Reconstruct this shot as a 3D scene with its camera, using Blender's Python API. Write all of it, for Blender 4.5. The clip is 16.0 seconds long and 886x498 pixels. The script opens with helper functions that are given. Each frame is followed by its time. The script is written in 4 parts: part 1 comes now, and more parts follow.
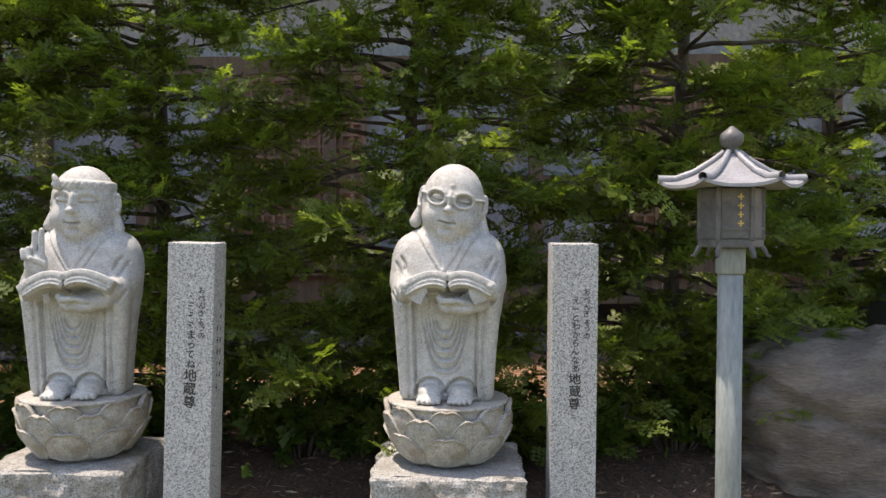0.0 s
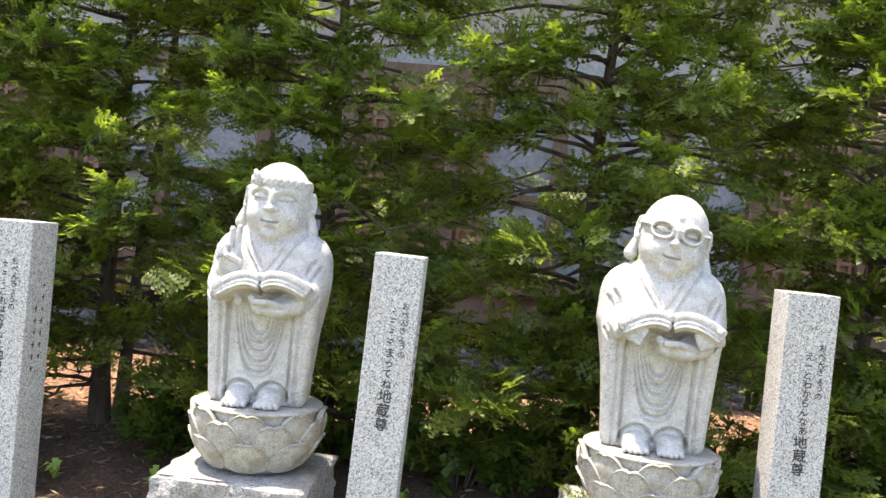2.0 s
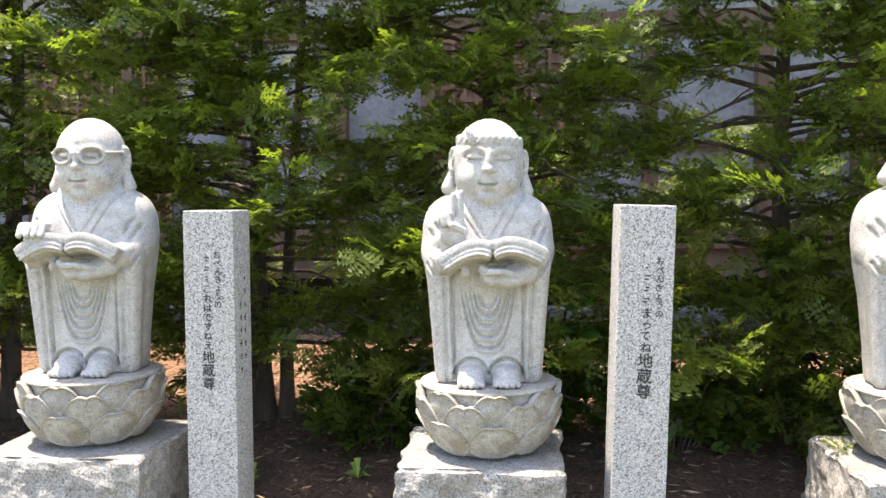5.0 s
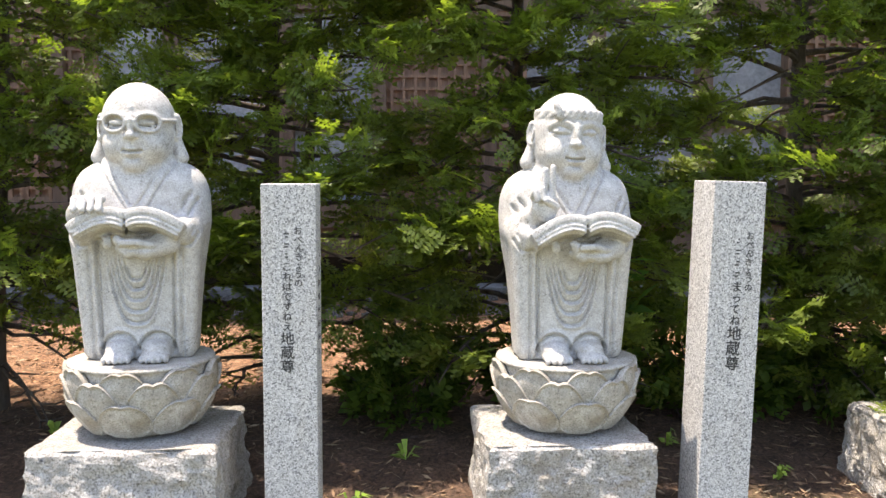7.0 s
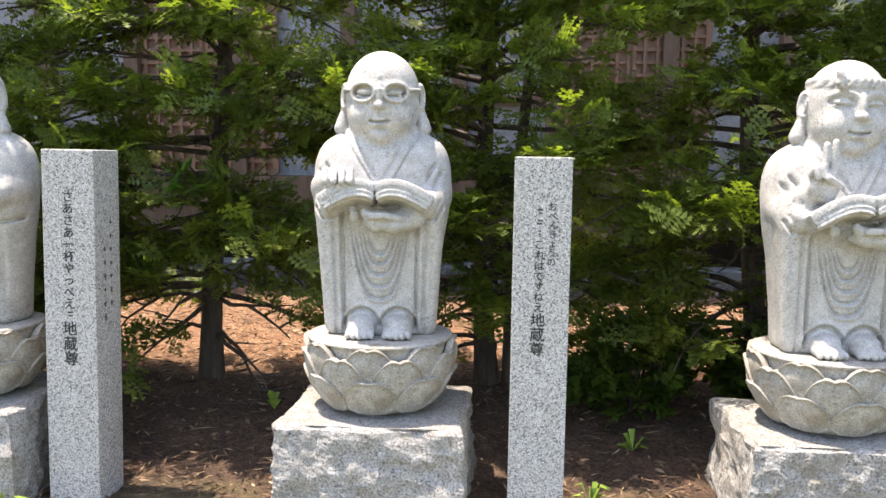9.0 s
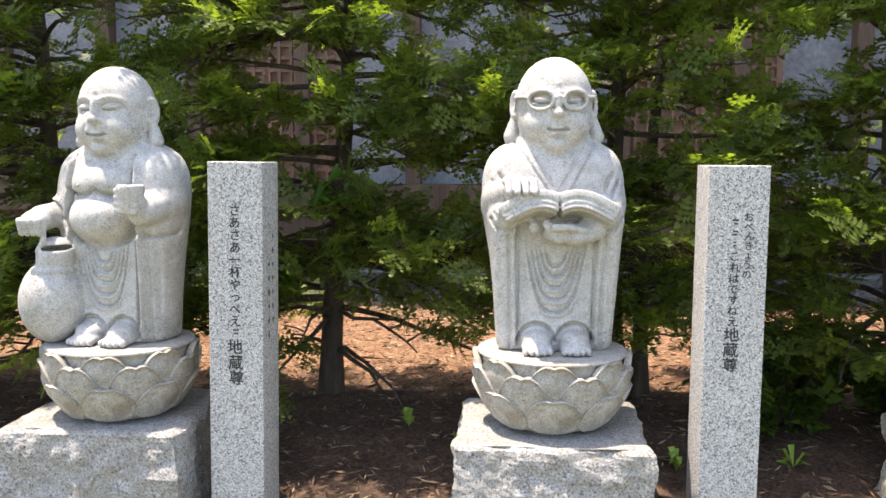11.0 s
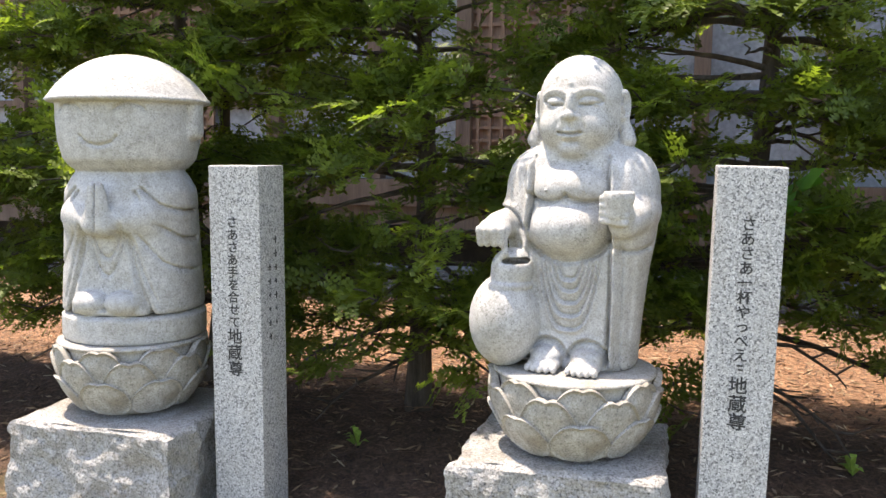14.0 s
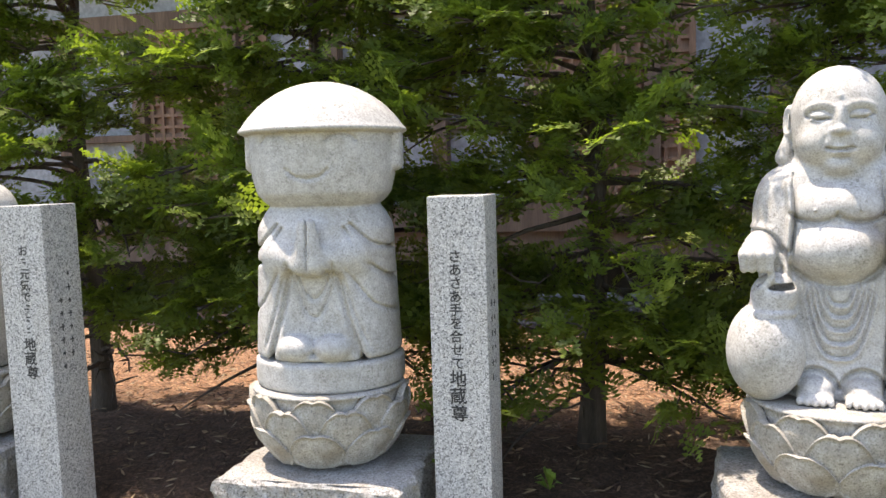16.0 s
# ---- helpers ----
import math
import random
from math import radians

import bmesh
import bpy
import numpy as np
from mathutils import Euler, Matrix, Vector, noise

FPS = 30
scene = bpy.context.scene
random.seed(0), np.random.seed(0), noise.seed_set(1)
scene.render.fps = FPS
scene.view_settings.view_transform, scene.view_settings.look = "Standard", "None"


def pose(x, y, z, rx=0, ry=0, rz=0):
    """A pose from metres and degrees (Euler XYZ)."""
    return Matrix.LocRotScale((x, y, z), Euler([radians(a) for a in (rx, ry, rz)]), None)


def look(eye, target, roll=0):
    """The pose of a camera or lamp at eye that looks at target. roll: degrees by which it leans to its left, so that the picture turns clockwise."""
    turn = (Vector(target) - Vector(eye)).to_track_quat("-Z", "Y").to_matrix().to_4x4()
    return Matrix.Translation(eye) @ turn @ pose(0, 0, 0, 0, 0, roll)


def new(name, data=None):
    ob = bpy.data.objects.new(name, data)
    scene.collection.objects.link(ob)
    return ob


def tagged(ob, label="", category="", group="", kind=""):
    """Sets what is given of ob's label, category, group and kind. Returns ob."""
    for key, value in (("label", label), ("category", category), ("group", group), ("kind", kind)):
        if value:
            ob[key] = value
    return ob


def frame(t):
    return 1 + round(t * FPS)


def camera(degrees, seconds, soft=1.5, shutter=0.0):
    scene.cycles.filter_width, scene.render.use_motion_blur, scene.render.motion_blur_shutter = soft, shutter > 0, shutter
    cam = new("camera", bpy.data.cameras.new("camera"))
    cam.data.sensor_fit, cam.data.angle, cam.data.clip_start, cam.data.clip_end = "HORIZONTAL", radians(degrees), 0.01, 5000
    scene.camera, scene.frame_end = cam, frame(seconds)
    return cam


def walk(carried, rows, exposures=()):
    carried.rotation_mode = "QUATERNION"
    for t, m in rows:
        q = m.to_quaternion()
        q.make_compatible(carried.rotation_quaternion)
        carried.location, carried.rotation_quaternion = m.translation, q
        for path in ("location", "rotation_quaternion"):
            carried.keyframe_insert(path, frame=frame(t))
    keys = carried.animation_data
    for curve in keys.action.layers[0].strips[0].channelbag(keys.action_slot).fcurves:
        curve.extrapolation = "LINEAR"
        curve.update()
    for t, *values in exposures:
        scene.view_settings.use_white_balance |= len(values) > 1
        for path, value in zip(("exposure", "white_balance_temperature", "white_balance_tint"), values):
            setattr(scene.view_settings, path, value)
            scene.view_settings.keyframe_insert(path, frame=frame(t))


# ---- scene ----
cam = camera(54.5, 16.0)
METRES, EYE, TILT, LEAN, TURN = 4.8, 1.18, 0.0, 0.0, 1.6
ROWS = [
    (0.0, 0.0, 0.0, 0.0, -0.0, -1.86, 0.0),
    (0.5, -0.0331, 0.0185, 0.0001, 3.23, -1.38, -0.97),
    (1.0, -0.0597, 0.0343, -0.0003, 6.08, -1.53, -2.42),
    (1.5, -0.0909, 0.0401, 0.0003, 6.02, -1.26, -3.7),
    (2.0, -0.1191, 0.0427, 0.0011, 3.42, -1.0, -5.19),
    (2.5, -0.1413, 0.0461, -0.0014, 3.55, -1.01, -5.2),
    (3.0, -0.1588, 0.0557, -0.0096, 3.96, -1.96, -3.0),
    (3.5, -0.1792, 0.0715, -0.0109, 4.36, -2.86, -1.16),
    (4.0, -0.2084, 0.0769, -0.0088, 4.58, -3.01, 0.27),
    (6.5, -0.3754, 0.0988, -0.012, -1.7, -4.54, -0.09),
    (7.0, -0.4123, 0.0993, -0.0121, -4.93, -4.85, 0.12),
    (7.5, -0.4397, 0.1112, -0.0149, -2.25, -5.16, 0.81),
    (8.0, -0.4613, 0.1266, -0.0167, 4.8, -6.37, -0.5),
    (10.5, -0.5564, 0.135, -0.0132, 0.68, -6.06, -0.48),
    (11.0, -0.5978, 0.1428, -0.0135, 3.54, -5.92, 0.01),
    (11.5, -0.6409, 0.1575, -0.013, 10.48, -5.99, 0.12),
    (12.0, -0.6776, 0.1652, -0.0111, 12.64, -5.79, -0.56),
    (12.5, -0.712, 0.1578, -0.0132, 9.79, -5.86, -1.59),
    (13.0, -0.7407, 0.1567, -0.0124, 8.87, -6.17, -1.17),
    (13.5, -0.776, 0.1748, -0.0128, 12.34, -6.31, -0.45),
    (14.0, -0.801, 0.1934, -0.0092, 13.85, -6.39, -0.53),
    (14.5, -0.8168, 0.2015, -0.0102, 10.97, -6.44, -0.37),
    (15.0, -0.849, 0.1971, -0.0075, 7.0, -6.28, -2.11),
    (15.5, -0.8982, 0.1884, -0.0066, 7.08, -5.84, -1.06),
    (16.0, -0.9485, 0.1939, -0.0071, 12.68, -4.82, 1.44),
]
EXPOSURES = [(0.0, 1.28, 7500, 17), (0.2, 1.75, 7500, 17), (0.5, 2.50, 7500, 17), (1.0, 2.40, 7500, 17), (2.0, 2.28, 7500, 17), (3.5, 2.25, 7500, 17), (6.5, 2.01, 7500, 17),
             (11.0, 1.96, 7500, 17), (14.5, 1.86, 7500, 17), (16.0, 1.80, 7500, 17)]
walk(cam, [(t, pose(0, 0, EYE, TILT, LEAN, TURN) @ pose(METRES * x, METRES * y, METRES * z, 90 + pitch, roll, yaw)) for t, x, y, z, yaw, pitch, roll in ROWS],
     EXPOSURES)

# ---- world and sun ----
SUN_DIR = Vector((-0.27, 0.015, 0.96)).normalized()
world = bpy.data.worlds.new("sky_world")
scene.world = world
world.use_nodes = True
wn = world.node_tree
sky = wn.nodes.new("ShaderNodeTexSky")
sky.sky_type = 'NISHITA'
sky.sun_disc = False
sky.sun_elevation = math.asin(SUN_DIR.z)
sky.sun_rotation = math.atan2(SUN_DIR.x, SUN_DIR.y)
wn.links.new(sky.outputs[0], wn.nodes["Background"].inputs[0])
wn.nodes["Background"].inputs[1].default_value = 0.15
sun_data = bpy.data.lights.new("sun", 'SUN')
sun_data.energy, sun_data.angle, sun_data.color = 2.75, radians(0.53), (1.0, 0.95, 0.87)
sun = new("sun", sun_data)
sun.matrix_world = look((0, 0, 30), Vector((0, 0, 30)) - SUN_DIR)


# ---- materials ----
class Mat:
    """A small builder of node materials on object coordinates."""

    def __init__(self, name, rough=0.8):
        self.m = bpy.data.materials.new(name)
        self.m.use_nodes = True
        self.t = self.m.node_tree
        self.bsdf = self.t.nodes["Principled BSDF"]
        self.bsdf.inputs["Roughness"].default_value = rough
        self.co = self.t.nodes.new("ShaderNodeTexCoord").outputs["Object"]

    def link(self, a, b):
        self.t.links.new(a, b)

    def noise(self, scale, detail=4, rough=0.55, dist=0.0, stretch=None):
        n = self.t.nodes.new("ShaderNodeTexNoise")
        n.inputs["Scale"].default_value, n.inputs["Detail"].default_value = scale, detail
        n.inputs["Roughness"].default_value, n.inputs["Distortion"].default_value = rough, dist
        co = self.co
        if stretch:
            mp = self.t.nodes.new("ShaderNodeMapping")
            mp.inputs["Scale"].default_value = stretch
            self.link(co, mp.inputs[0])
            co = mp.outputs[0]
        self.link(co, n.inputs["Vector"])
        return n.outputs["Fac"]

    def voronoi(self, scale, out="Color", feature='F1'):
        n = self.t.nodes.new("ShaderNodeTexVoronoi")
        n.feature = feature
        n.inputs["Scale"].default_value = scale
        self.link(self.co, n.inputs["Vector"])
        return n.outputs[out]

    def ramp(self, fac, *stops):
        r = self.t.nodes.new("ShaderNodeValToRGB")
        e = r.color_ramp.elements
        while len(e) < len(stops):
            e.new(0.5)
        for el, (p, c) in zip(e, stops):
            el.position = p
            el.color = (*c, 1) if not isinstance(c, (int, float)) else (c, c, c, 1)
        self.link(fac, r.inputs[0])
        return r.outputs[0]

    def mix(self, fac, a, b, kind='MIX'):
        n = self.t.nodes.new("ShaderNodeMix")
        n.data_type, n.blend_type = 'RGBA', kind
        for val, socket in ((fac, n.inputs[0]), (a, n.inputs[6]), (b, n.inputs[7])):
            if isinstance(val, (int, float)):
                socket.default_value = val
            elif isinstance(val, tuple):
                socket.default_value = (*val, 1)
            else:
                self.link(val, socket)
        return n.outputs[2]

    def random(self):
        return self.t.nodes.new("ShaderNodeObjectInfo").outputs["Random"]

    def island(self):
        return self.t.nodes.new("ShaderNodeNewGeometry").outputs["Random Per Island"]

    def color(self, c):
        if isinstance(c, tuple):
            self.bsdf.inputs["Base Color"].default_value = (*c, 1)
        else:
            self.link(c, self.bsdf.inputs["Base Color"])
        return self

    def bump(self, height, strength=0.4, dist=0.004):
        b = self.t.nodes.new("ShaderNodeBump")
        b.inputs["Strength"].default_value, b.inputs["Distance"].default_value = strength, dist
        self.link(height, b.inputs["Height"])
        self.link(b.outputs[0], self.bsdf.inputs["Normal"])
        return self


def granite(name, dark, mid, light, scale=260, stain=0.35, stain_col=(0.24, 0.21, 0.15), bands=(0.30, 0.47, 0.60, 0.72), speckle=0.6, lichen=0.0, rugged=None):
    a = Mat(name, 0.75)
    grain = a.ramp(a.noise(scale, 3, 0.7), (bands[0], dark), (bands[1], mid), (bands[2], mid), (bands[3], light))
    speck = a.ramp(a.voronoi(scale * 0.9), (0.10, (0.35, 0.35, 0.36)), (0.22, (1, 1, 1)))
    c = a.mix(speckle, grain, speck, 'MULTIPLY')
    blotch = a.ramp(a.noise(7, 5, 0.65), (0.48, 0.0), (0.75, stain))
    c = a.mix(blotch, c, stain_col)
    mottle = a.ramp(a.noise(34, 5, 0.7), (0.34, (0.80, 0.79, 0.77)), (0.62, (1.08, 1.08, 1.08)))
    c = a.mix(1.0, c, mottle, 'MULTIPLY')
    streak = a.ramp(a.noise(14, 4, 0.6, 0.3, (1, 1, 0.12)), (0.52, 0.0), (0.8, stain * 0.8))
    c = a.mix(streak, c, (0.30, 0.29, 0.25))
    if lichen:
        spots = a.mix(1.0, a.ramp(a.noise(120, 4, 0.7), (0.53, 0.0), (0.62, 1.0)), a.ramp(a.noise(9, 4, 0.6), (0.50, 0.0), (0.66, lichen)), 'MULTIPLY')
        c = a.mix(spots, c, (0.10, 0.095, 0.085))
    a.color(c)
    if rugged:
        a.bump(a.noise(rugged, 6, 0.72), 1.0, 0.014)
    else:
        a.bump(a.noise(scale * 0.8, 3, 0.7), 0.35, 0.002)
    return a.m


def speckled(name):
    """Sawn granite: grains of white, grey and black a few millimetres across."""
    a = Mat(name, 0.7)
    coarse = a.ramp(a.voronoi(250), (0.0, (0.08, 0.08, 0.082)), (0.16, (0.17, 0.17, 0.17)), (0.34, (0.36, 0.355, 0.345)), (0.60, (0.47, 0.465, 0.45)), (0.80, (0.58, 0.57, 0.55)), (1.0, (0.68, 0.67, 0.65)))
    fine = a.ramp(a.noise(330, 3, 0.7), (0.38, (0.50, 0.50, 0.50)), (0.50, (0.95, 0.95, 0.95)), (0.66, (1.15, 1.15, 1.14)))
    c = a.mix(0.9, coarse, fine, 'MULTIPLY')
    c = a.mix(a.ramp(a.noise(6, 5, 0.65, 0.4, (1, 1, 0.3)), (0.50, 0.0), (0.80, 0.35)), c, (0.27, 0.235, 0.17))
    a.color(c)
    a.bump(a.noise(260, 3, 0.7), 0.3, 0.0015)
    return a.m


M_STATUE = granite("statue_stone", (0.29, 0.29, 0.28), (0.42, 0.415, 0.40), (0.53, 0.525, 0.51), 210, 0.55, (0.30, 0.28, 0.23), (0.36, 0.46, 0.53, 0.64), 0.25, 0.7)
M_LOTUS = granite("lotus_stone", (0.18, 0.17, 0.15), (0.375, 0.36, 0.325), (0.49, 0.475, 0.44), 200, 0.9, (0.19, 0.15, 0.095), (0.36, 0.46, 0.54, 0.66), 0.25, 0.9)
M_PILLAR = speckled("speckled_granite")
M_BLOCK = granite("rough_granite", (0.11, 0.107, 0.10), (0.39, 0.38, 0.36), (0.60, 0.59, 0.56), 150, 0.65, (0.19, 0.15, 0.10), (0.36, 0.46, 0.54, 0.66), 0.6, 0.7, 42)


def simple(name, a_col, b_col, scale=8, rough=0.85, bump=0.4, dist=0.004, stretch=None):
    a = Mat(name, rough)
    n = a.noise(scale, 6, 0.6, 0.2, stretch)
    c = a.ramp(n, (0.32, a_col), (0.68, b_col))
    fine = a.ramp(a.noise(scale * 9, 3, 0.6, 0, stretch), (0.3, (0.75, 0.75, 0.75)), (0.7, (1.15, 1.15, 1.15)))
    a.color(a.mix(1.0, c, fine, 'MULTIPLY'))
    a.bump(a.noise(scale * 6, 4, 0.65, 0, stretch), bump, dist)
    return a.m


M_BARK = simple("bark", (0.040, 0.031, 0.025), (0.12, 0.098, 0.078), 18, 0.9, 0.8, 0.01, (1, 1, 0.2))
M_WOOD = simple("weathered_wood", (0.095, 0.062, 0.042), (0.175, 0.12, 0.082), 10, 0.8, 0.3, 0.002, (1, 1, 0.1))
M_PLASTER = simple("pale_plaster", (0.22, 0.24, 0.25), (0.33, 0.35, 0.36), 3, 0.9, 0.15, 0.002)
M_WHITE = simple("white_plaster", (0.27, 0.28, 0.285), (0.38, 0.385, 0.385), 3, 0.9, 0.15, 0.002)
M_CONCRETE = simple("grey_concrete", (0.11, 0.11, 0.105), (0.20, 0.20, 0.19), 9, 0.9, 0.5, 0.004)
# near black: timber of the roof, and painted shade for the gap below the floor
M_DARK = simple("dark_timber_and_shade", (0.02, 0.016, 0.012), (0.05, 0.04, 0.03), 9, 0.9, 0.3, 0.003)
M_ROCK = simple("brown_rock", (0.11, 0.092, 0.076), (0.22, 0.185, 0.15), 7, 0.9, 0.9, 0.02, (0.6, 0.6, 2.2))
M_INK = simple("black_ink", (0.012, 0.012, 0.013), (0.035, 0.035, 0.036), 60, 0.7, 0.1, 0.001)
M_METAL = simple("aged_bronze", (0.055, 0.052, 0.05), (0.12, 0.115, 0.11), 25, 0.5, 0.3, 0.001)
M_ROOFMETAL = simple("pale_metal", (0.20, 0.20, 0.21), (0.29, 0.29, 0.30), 15, 0.45, 0.1, 0.001)
M_POLE = simple("green_grey_pole", (0.17, 0.19, 0.18), (0.25, 0.27, 0.26), 12, 0.55, 0.15, 0.001, (1, 1, 0.2))
M_LATTICE = simple("red_brown_lattice", (0.17, 0.098, 0.060), (0.29, 0.18, 0.115), 10, 0.75, 0.3, 0.002, (1, 1, 0.1))
M_GILT = simple("gilt", (0.45, 0.30, 0.06), (0.62, 0.43, 0.12), 40, 0.4, 0.1, 0.001)
M_SPROUT = simple("sprout_green", (0.14, 0.24, 0.03), (0.28, 0.40, 0.06), 30, 0.6, 0.1, 0.001)
M_GRAVEL = simple("grey_gravel", (0.08, 0.076, 0.07), (0.24, 0.23, 0.21), 30, 0.95, 1.0, 0.02)


def leaf_material(name, dark, mid, tip):
    a = Mat(name, 0.5)
    c = a.ramp(a.island(), (0.0, dark), (0.50, mid), (0.90, mid), (1.0, tip))
    patch = a.ramp(a.noise(1.6, 3, 0.6), (0.35, (0.62, 0.66, 0.55)), (0.7, (1.15, 1.1, 1.0)))
    c = a.mix(1.0, c, patch, 'MULTIPLY')
    brown = a.ramp(a.noise(3.1, 3, 0.6), (0.66, 0.0), (0.76, 0.55))
    c = a.mix(brown, c, (0.20, 0.13, 0.045))
    a.color(c)
    out = a.t.nodes["Material Output"]
    tr = a.t.nodes.new("ShaderNodeBsdfTranslucent")
    bright = a.mix(1.0, c, (1.5, 1.6, 0.6), 'MULTIPLY')
    a.link(bright, tr.inputs[0])
    ms = a.t.nodes.new("ShaderNodeMixShader")
    ms.inputs[0].default_value = 0.55
    a.link(a.bsdf.outputs[0], ms.inputs[1])
    a.link(tr.outputs[0], ms.inputs[2])
    a.link(ms.outputs[0], out.inputs[0])
    return a.m


M_LEAF = leaf_material("yew_needles", (0.100, 0.145, 0.034), (0.165, 0.226, 0.050), (0.24, 0.31, 0.07))
M_BROAD = leaf_material("broad_leaves", (0.06, 0.15, 0.03), (0.08, 0.20, 0.04), (0.12, 0.26, 0.05))
M_SHRUB = leaf_material("shrub_leaves", (0.050, 0.100, 0.020), (0.090, 0.160, 0.028), (0.15, 0.24, 0.04))


def litter_material():
    a = Mat("dry_needles", 0.9)
    a.color(a.ramp(a.island(), (0.0, (0.04, 0.025, 0.016)), (0.5, (0.15, 0.09, 0.055)), (0.85, (0.28, 0.19, 0.11)), (1.0, (0.40, 0.33, 0.22))))
    return a.m


M_LITTER = litter_material()


def soil_material():
    a = Mat("needle_litter_soil", 0.95)
    sep = a.t.nodes.new("ShaderNodeSeparateXYZ")
    a.link(a.co, sep.inputs[0])
    base = a.ramp(a.noise(9, 8, 0.7), (0.3, (0.052, 0.034, 0.025)), (0.55, (0.112, 0.074, 0.053)), (0.75, (0.19, 0.13, 0.093)))
    litter = a.ramp(a.noise(70, 4, 0.7, 0.6), (0.42, (0.6, 0.55, 0.5)), (0.62, (1.5, 1.35, 1.2)))
    soil = a.mix(1.0, base, litter, 'MULTIPLY')
    red = a.mix(1.0, a.ramp(a.noise(24, 6, 0.7), (0.3, (0.20, 0.105, 0.062)), (0.7, (0.42, 0.27, 0.17))), litter, 'MULTIPLY')
    wob = a.t.nodes.new("ShaderNodeMath")
    wob.operation = 'MULTIPLY_ADD'
    wob.inputs[1].default_value = 0.5
    a.link(a.noise(2.2, 4), wob.inputs[0])
    a.link(sep.outputs[1], wob.inputs[2])
    far = a.ramp_range(wob.outputs[0], 4.35, 4.75)
    c = a.mix(far, soil, red)
    moss_n = a.noise(4.0, 6, 0.7)
    near = a.ramp_range(wob.outputs[0], 3.50, 3.10)
    moss = a.mix(near, (0, 0, 0), a.ramp(moss_n, (0.36, 0.0), (0.54, 0.9)))
    moss_c = a.ramp(a.noise(55, 4, 0.7), (0.3, (0.15, 0.155, 0.045)), (0.7, (0.33, 0.32, 0.12)))
    c = a.mix(moss, c, moss_c)
    a.color(c)
    a.bump(a.noise(60, 6, 0.75), 1.0, 0.02)
    return a.m


def ramp_range(self, value, lo, hi):
    n = self.t.nodes.new("ShaderNodeMapRange")
    n.inputs[1].default_value, n.inputs[2].default_value = lo, hi
    self.link(value, n.inputs[0])
    return n.outputs[0]


Mat.ramp_range = ramp_range
M_SOIL = soil_material()


# ---- mesh helpers ----
def mesh_of(name, bm, material, smooth=False):
    me = bpy.data.meshes.new(name)
    bm.normal_update()
    bm.to_mesh(me)
    bm.free()
    me.materials.append(material)
    if smooth:
        me.shade_smooth()
    return me


def part(name, bm, material, parent=None, label="", smooth=False):
    ob = new(name, mesh_of(name, bm, material, smooth))
    if parent:
        ob.parent = parent
    if label:
        ob["label"] = label
    return ob


def mesh_arrays(name, verts, faces, material, smooth=False):
    """A mesh from numpy arrays: verts (n, 3), faces (m, 3 or 4)."""
    me = bpy.data.meshes.new(name)
    k = faces.shape[1]
    me.vertices.add(len(verts))
    me.vertices.foreach_set("co", np.ascontiguousarray(verts, dtype=np.float32).ravel())
    me.loops.add(faces.size)
    me.loops.foreach_set("vertex_index", np.ascontiguousarray(faces, dtype=np.int32).ravel())
    me.polygons.add(len(faces))
    me.polygons.foreach_set("loop_start", np.arange(0, faces.size, k, dtype=np.int32))
    me.update(calc_edges=True)
    me.validate()
    me.materials.append(material)
    if smooth:
        me.shade_smooth()
    return me


def box_bm(x0, x1, y0, y1, z0, z1, bevel=0.0, bm=None):
    own = bm is None
    bm = bm or bmesh.new()
    m = Matrix.Translation(((x0 + x1) / 2, (y0 + y1) / 2, (z0 + z1) / 2)) @ Matrix.Diagonal((x1 - x0, y1 - y0, z1 - z0, 1))
    made = bmesh.ops.create_cube(bm, size=1, matrix=m)
    if bevel and own:
        bmesh.ops.bevel(bm, geom=list(bm.edges), offset=bevel, segments=2, affect='EDGES', profile=0.6)
    return bm


def tube_arrays(points, radii, sides=7):
    """A tapered tube along a polyline, as arrays."""
    p = np.array(points, float)
    d = np.gradient(p, axis=0)
    d /= np.linalg.norm(d, axis=1)[:, None] + 1e-9
    ref = np.array((0, 0, 1.0)) if abs(d[0, 2]) < 0.8 else np.array((1.0, 0, 0))
    u = np.cross(d, ref)
    u /= np.linalg.norm(u, axis=1)[:, None] + 1e-9
    v = np.cross(d, u)
    a = np.linspace(0, 2 * math.pi, sides, endpoint=False)
    ring = np.cos(a)[None, :, None] * u[:, None] + np.sin(a)[None, :, None] * v[:, None]
    verts = (p[:, None] + ring * np.array(radii)[:, None, None]).reshape(-1, 3)
    n = len(p)
    i, j = np.meshgrid(np.arange(n - 1), np.arange(sides), indexing="ij")
    j2 = (j + 1) % sides
    f = np.stack([i * sides + j, i * sides + j2, (i + 1) * sides + j2, (i + 1) * sides + j], -1).reshape(-1, 4)
    return verts, f


def join_arrays(pieces):
    vs, fs, n = [], [], 0
    for v, f in pieces:
        vs.append(v)
        fs.append(f + n)
        n += len(v)
    return np.concatenate(vs), np.concatenate(fs)


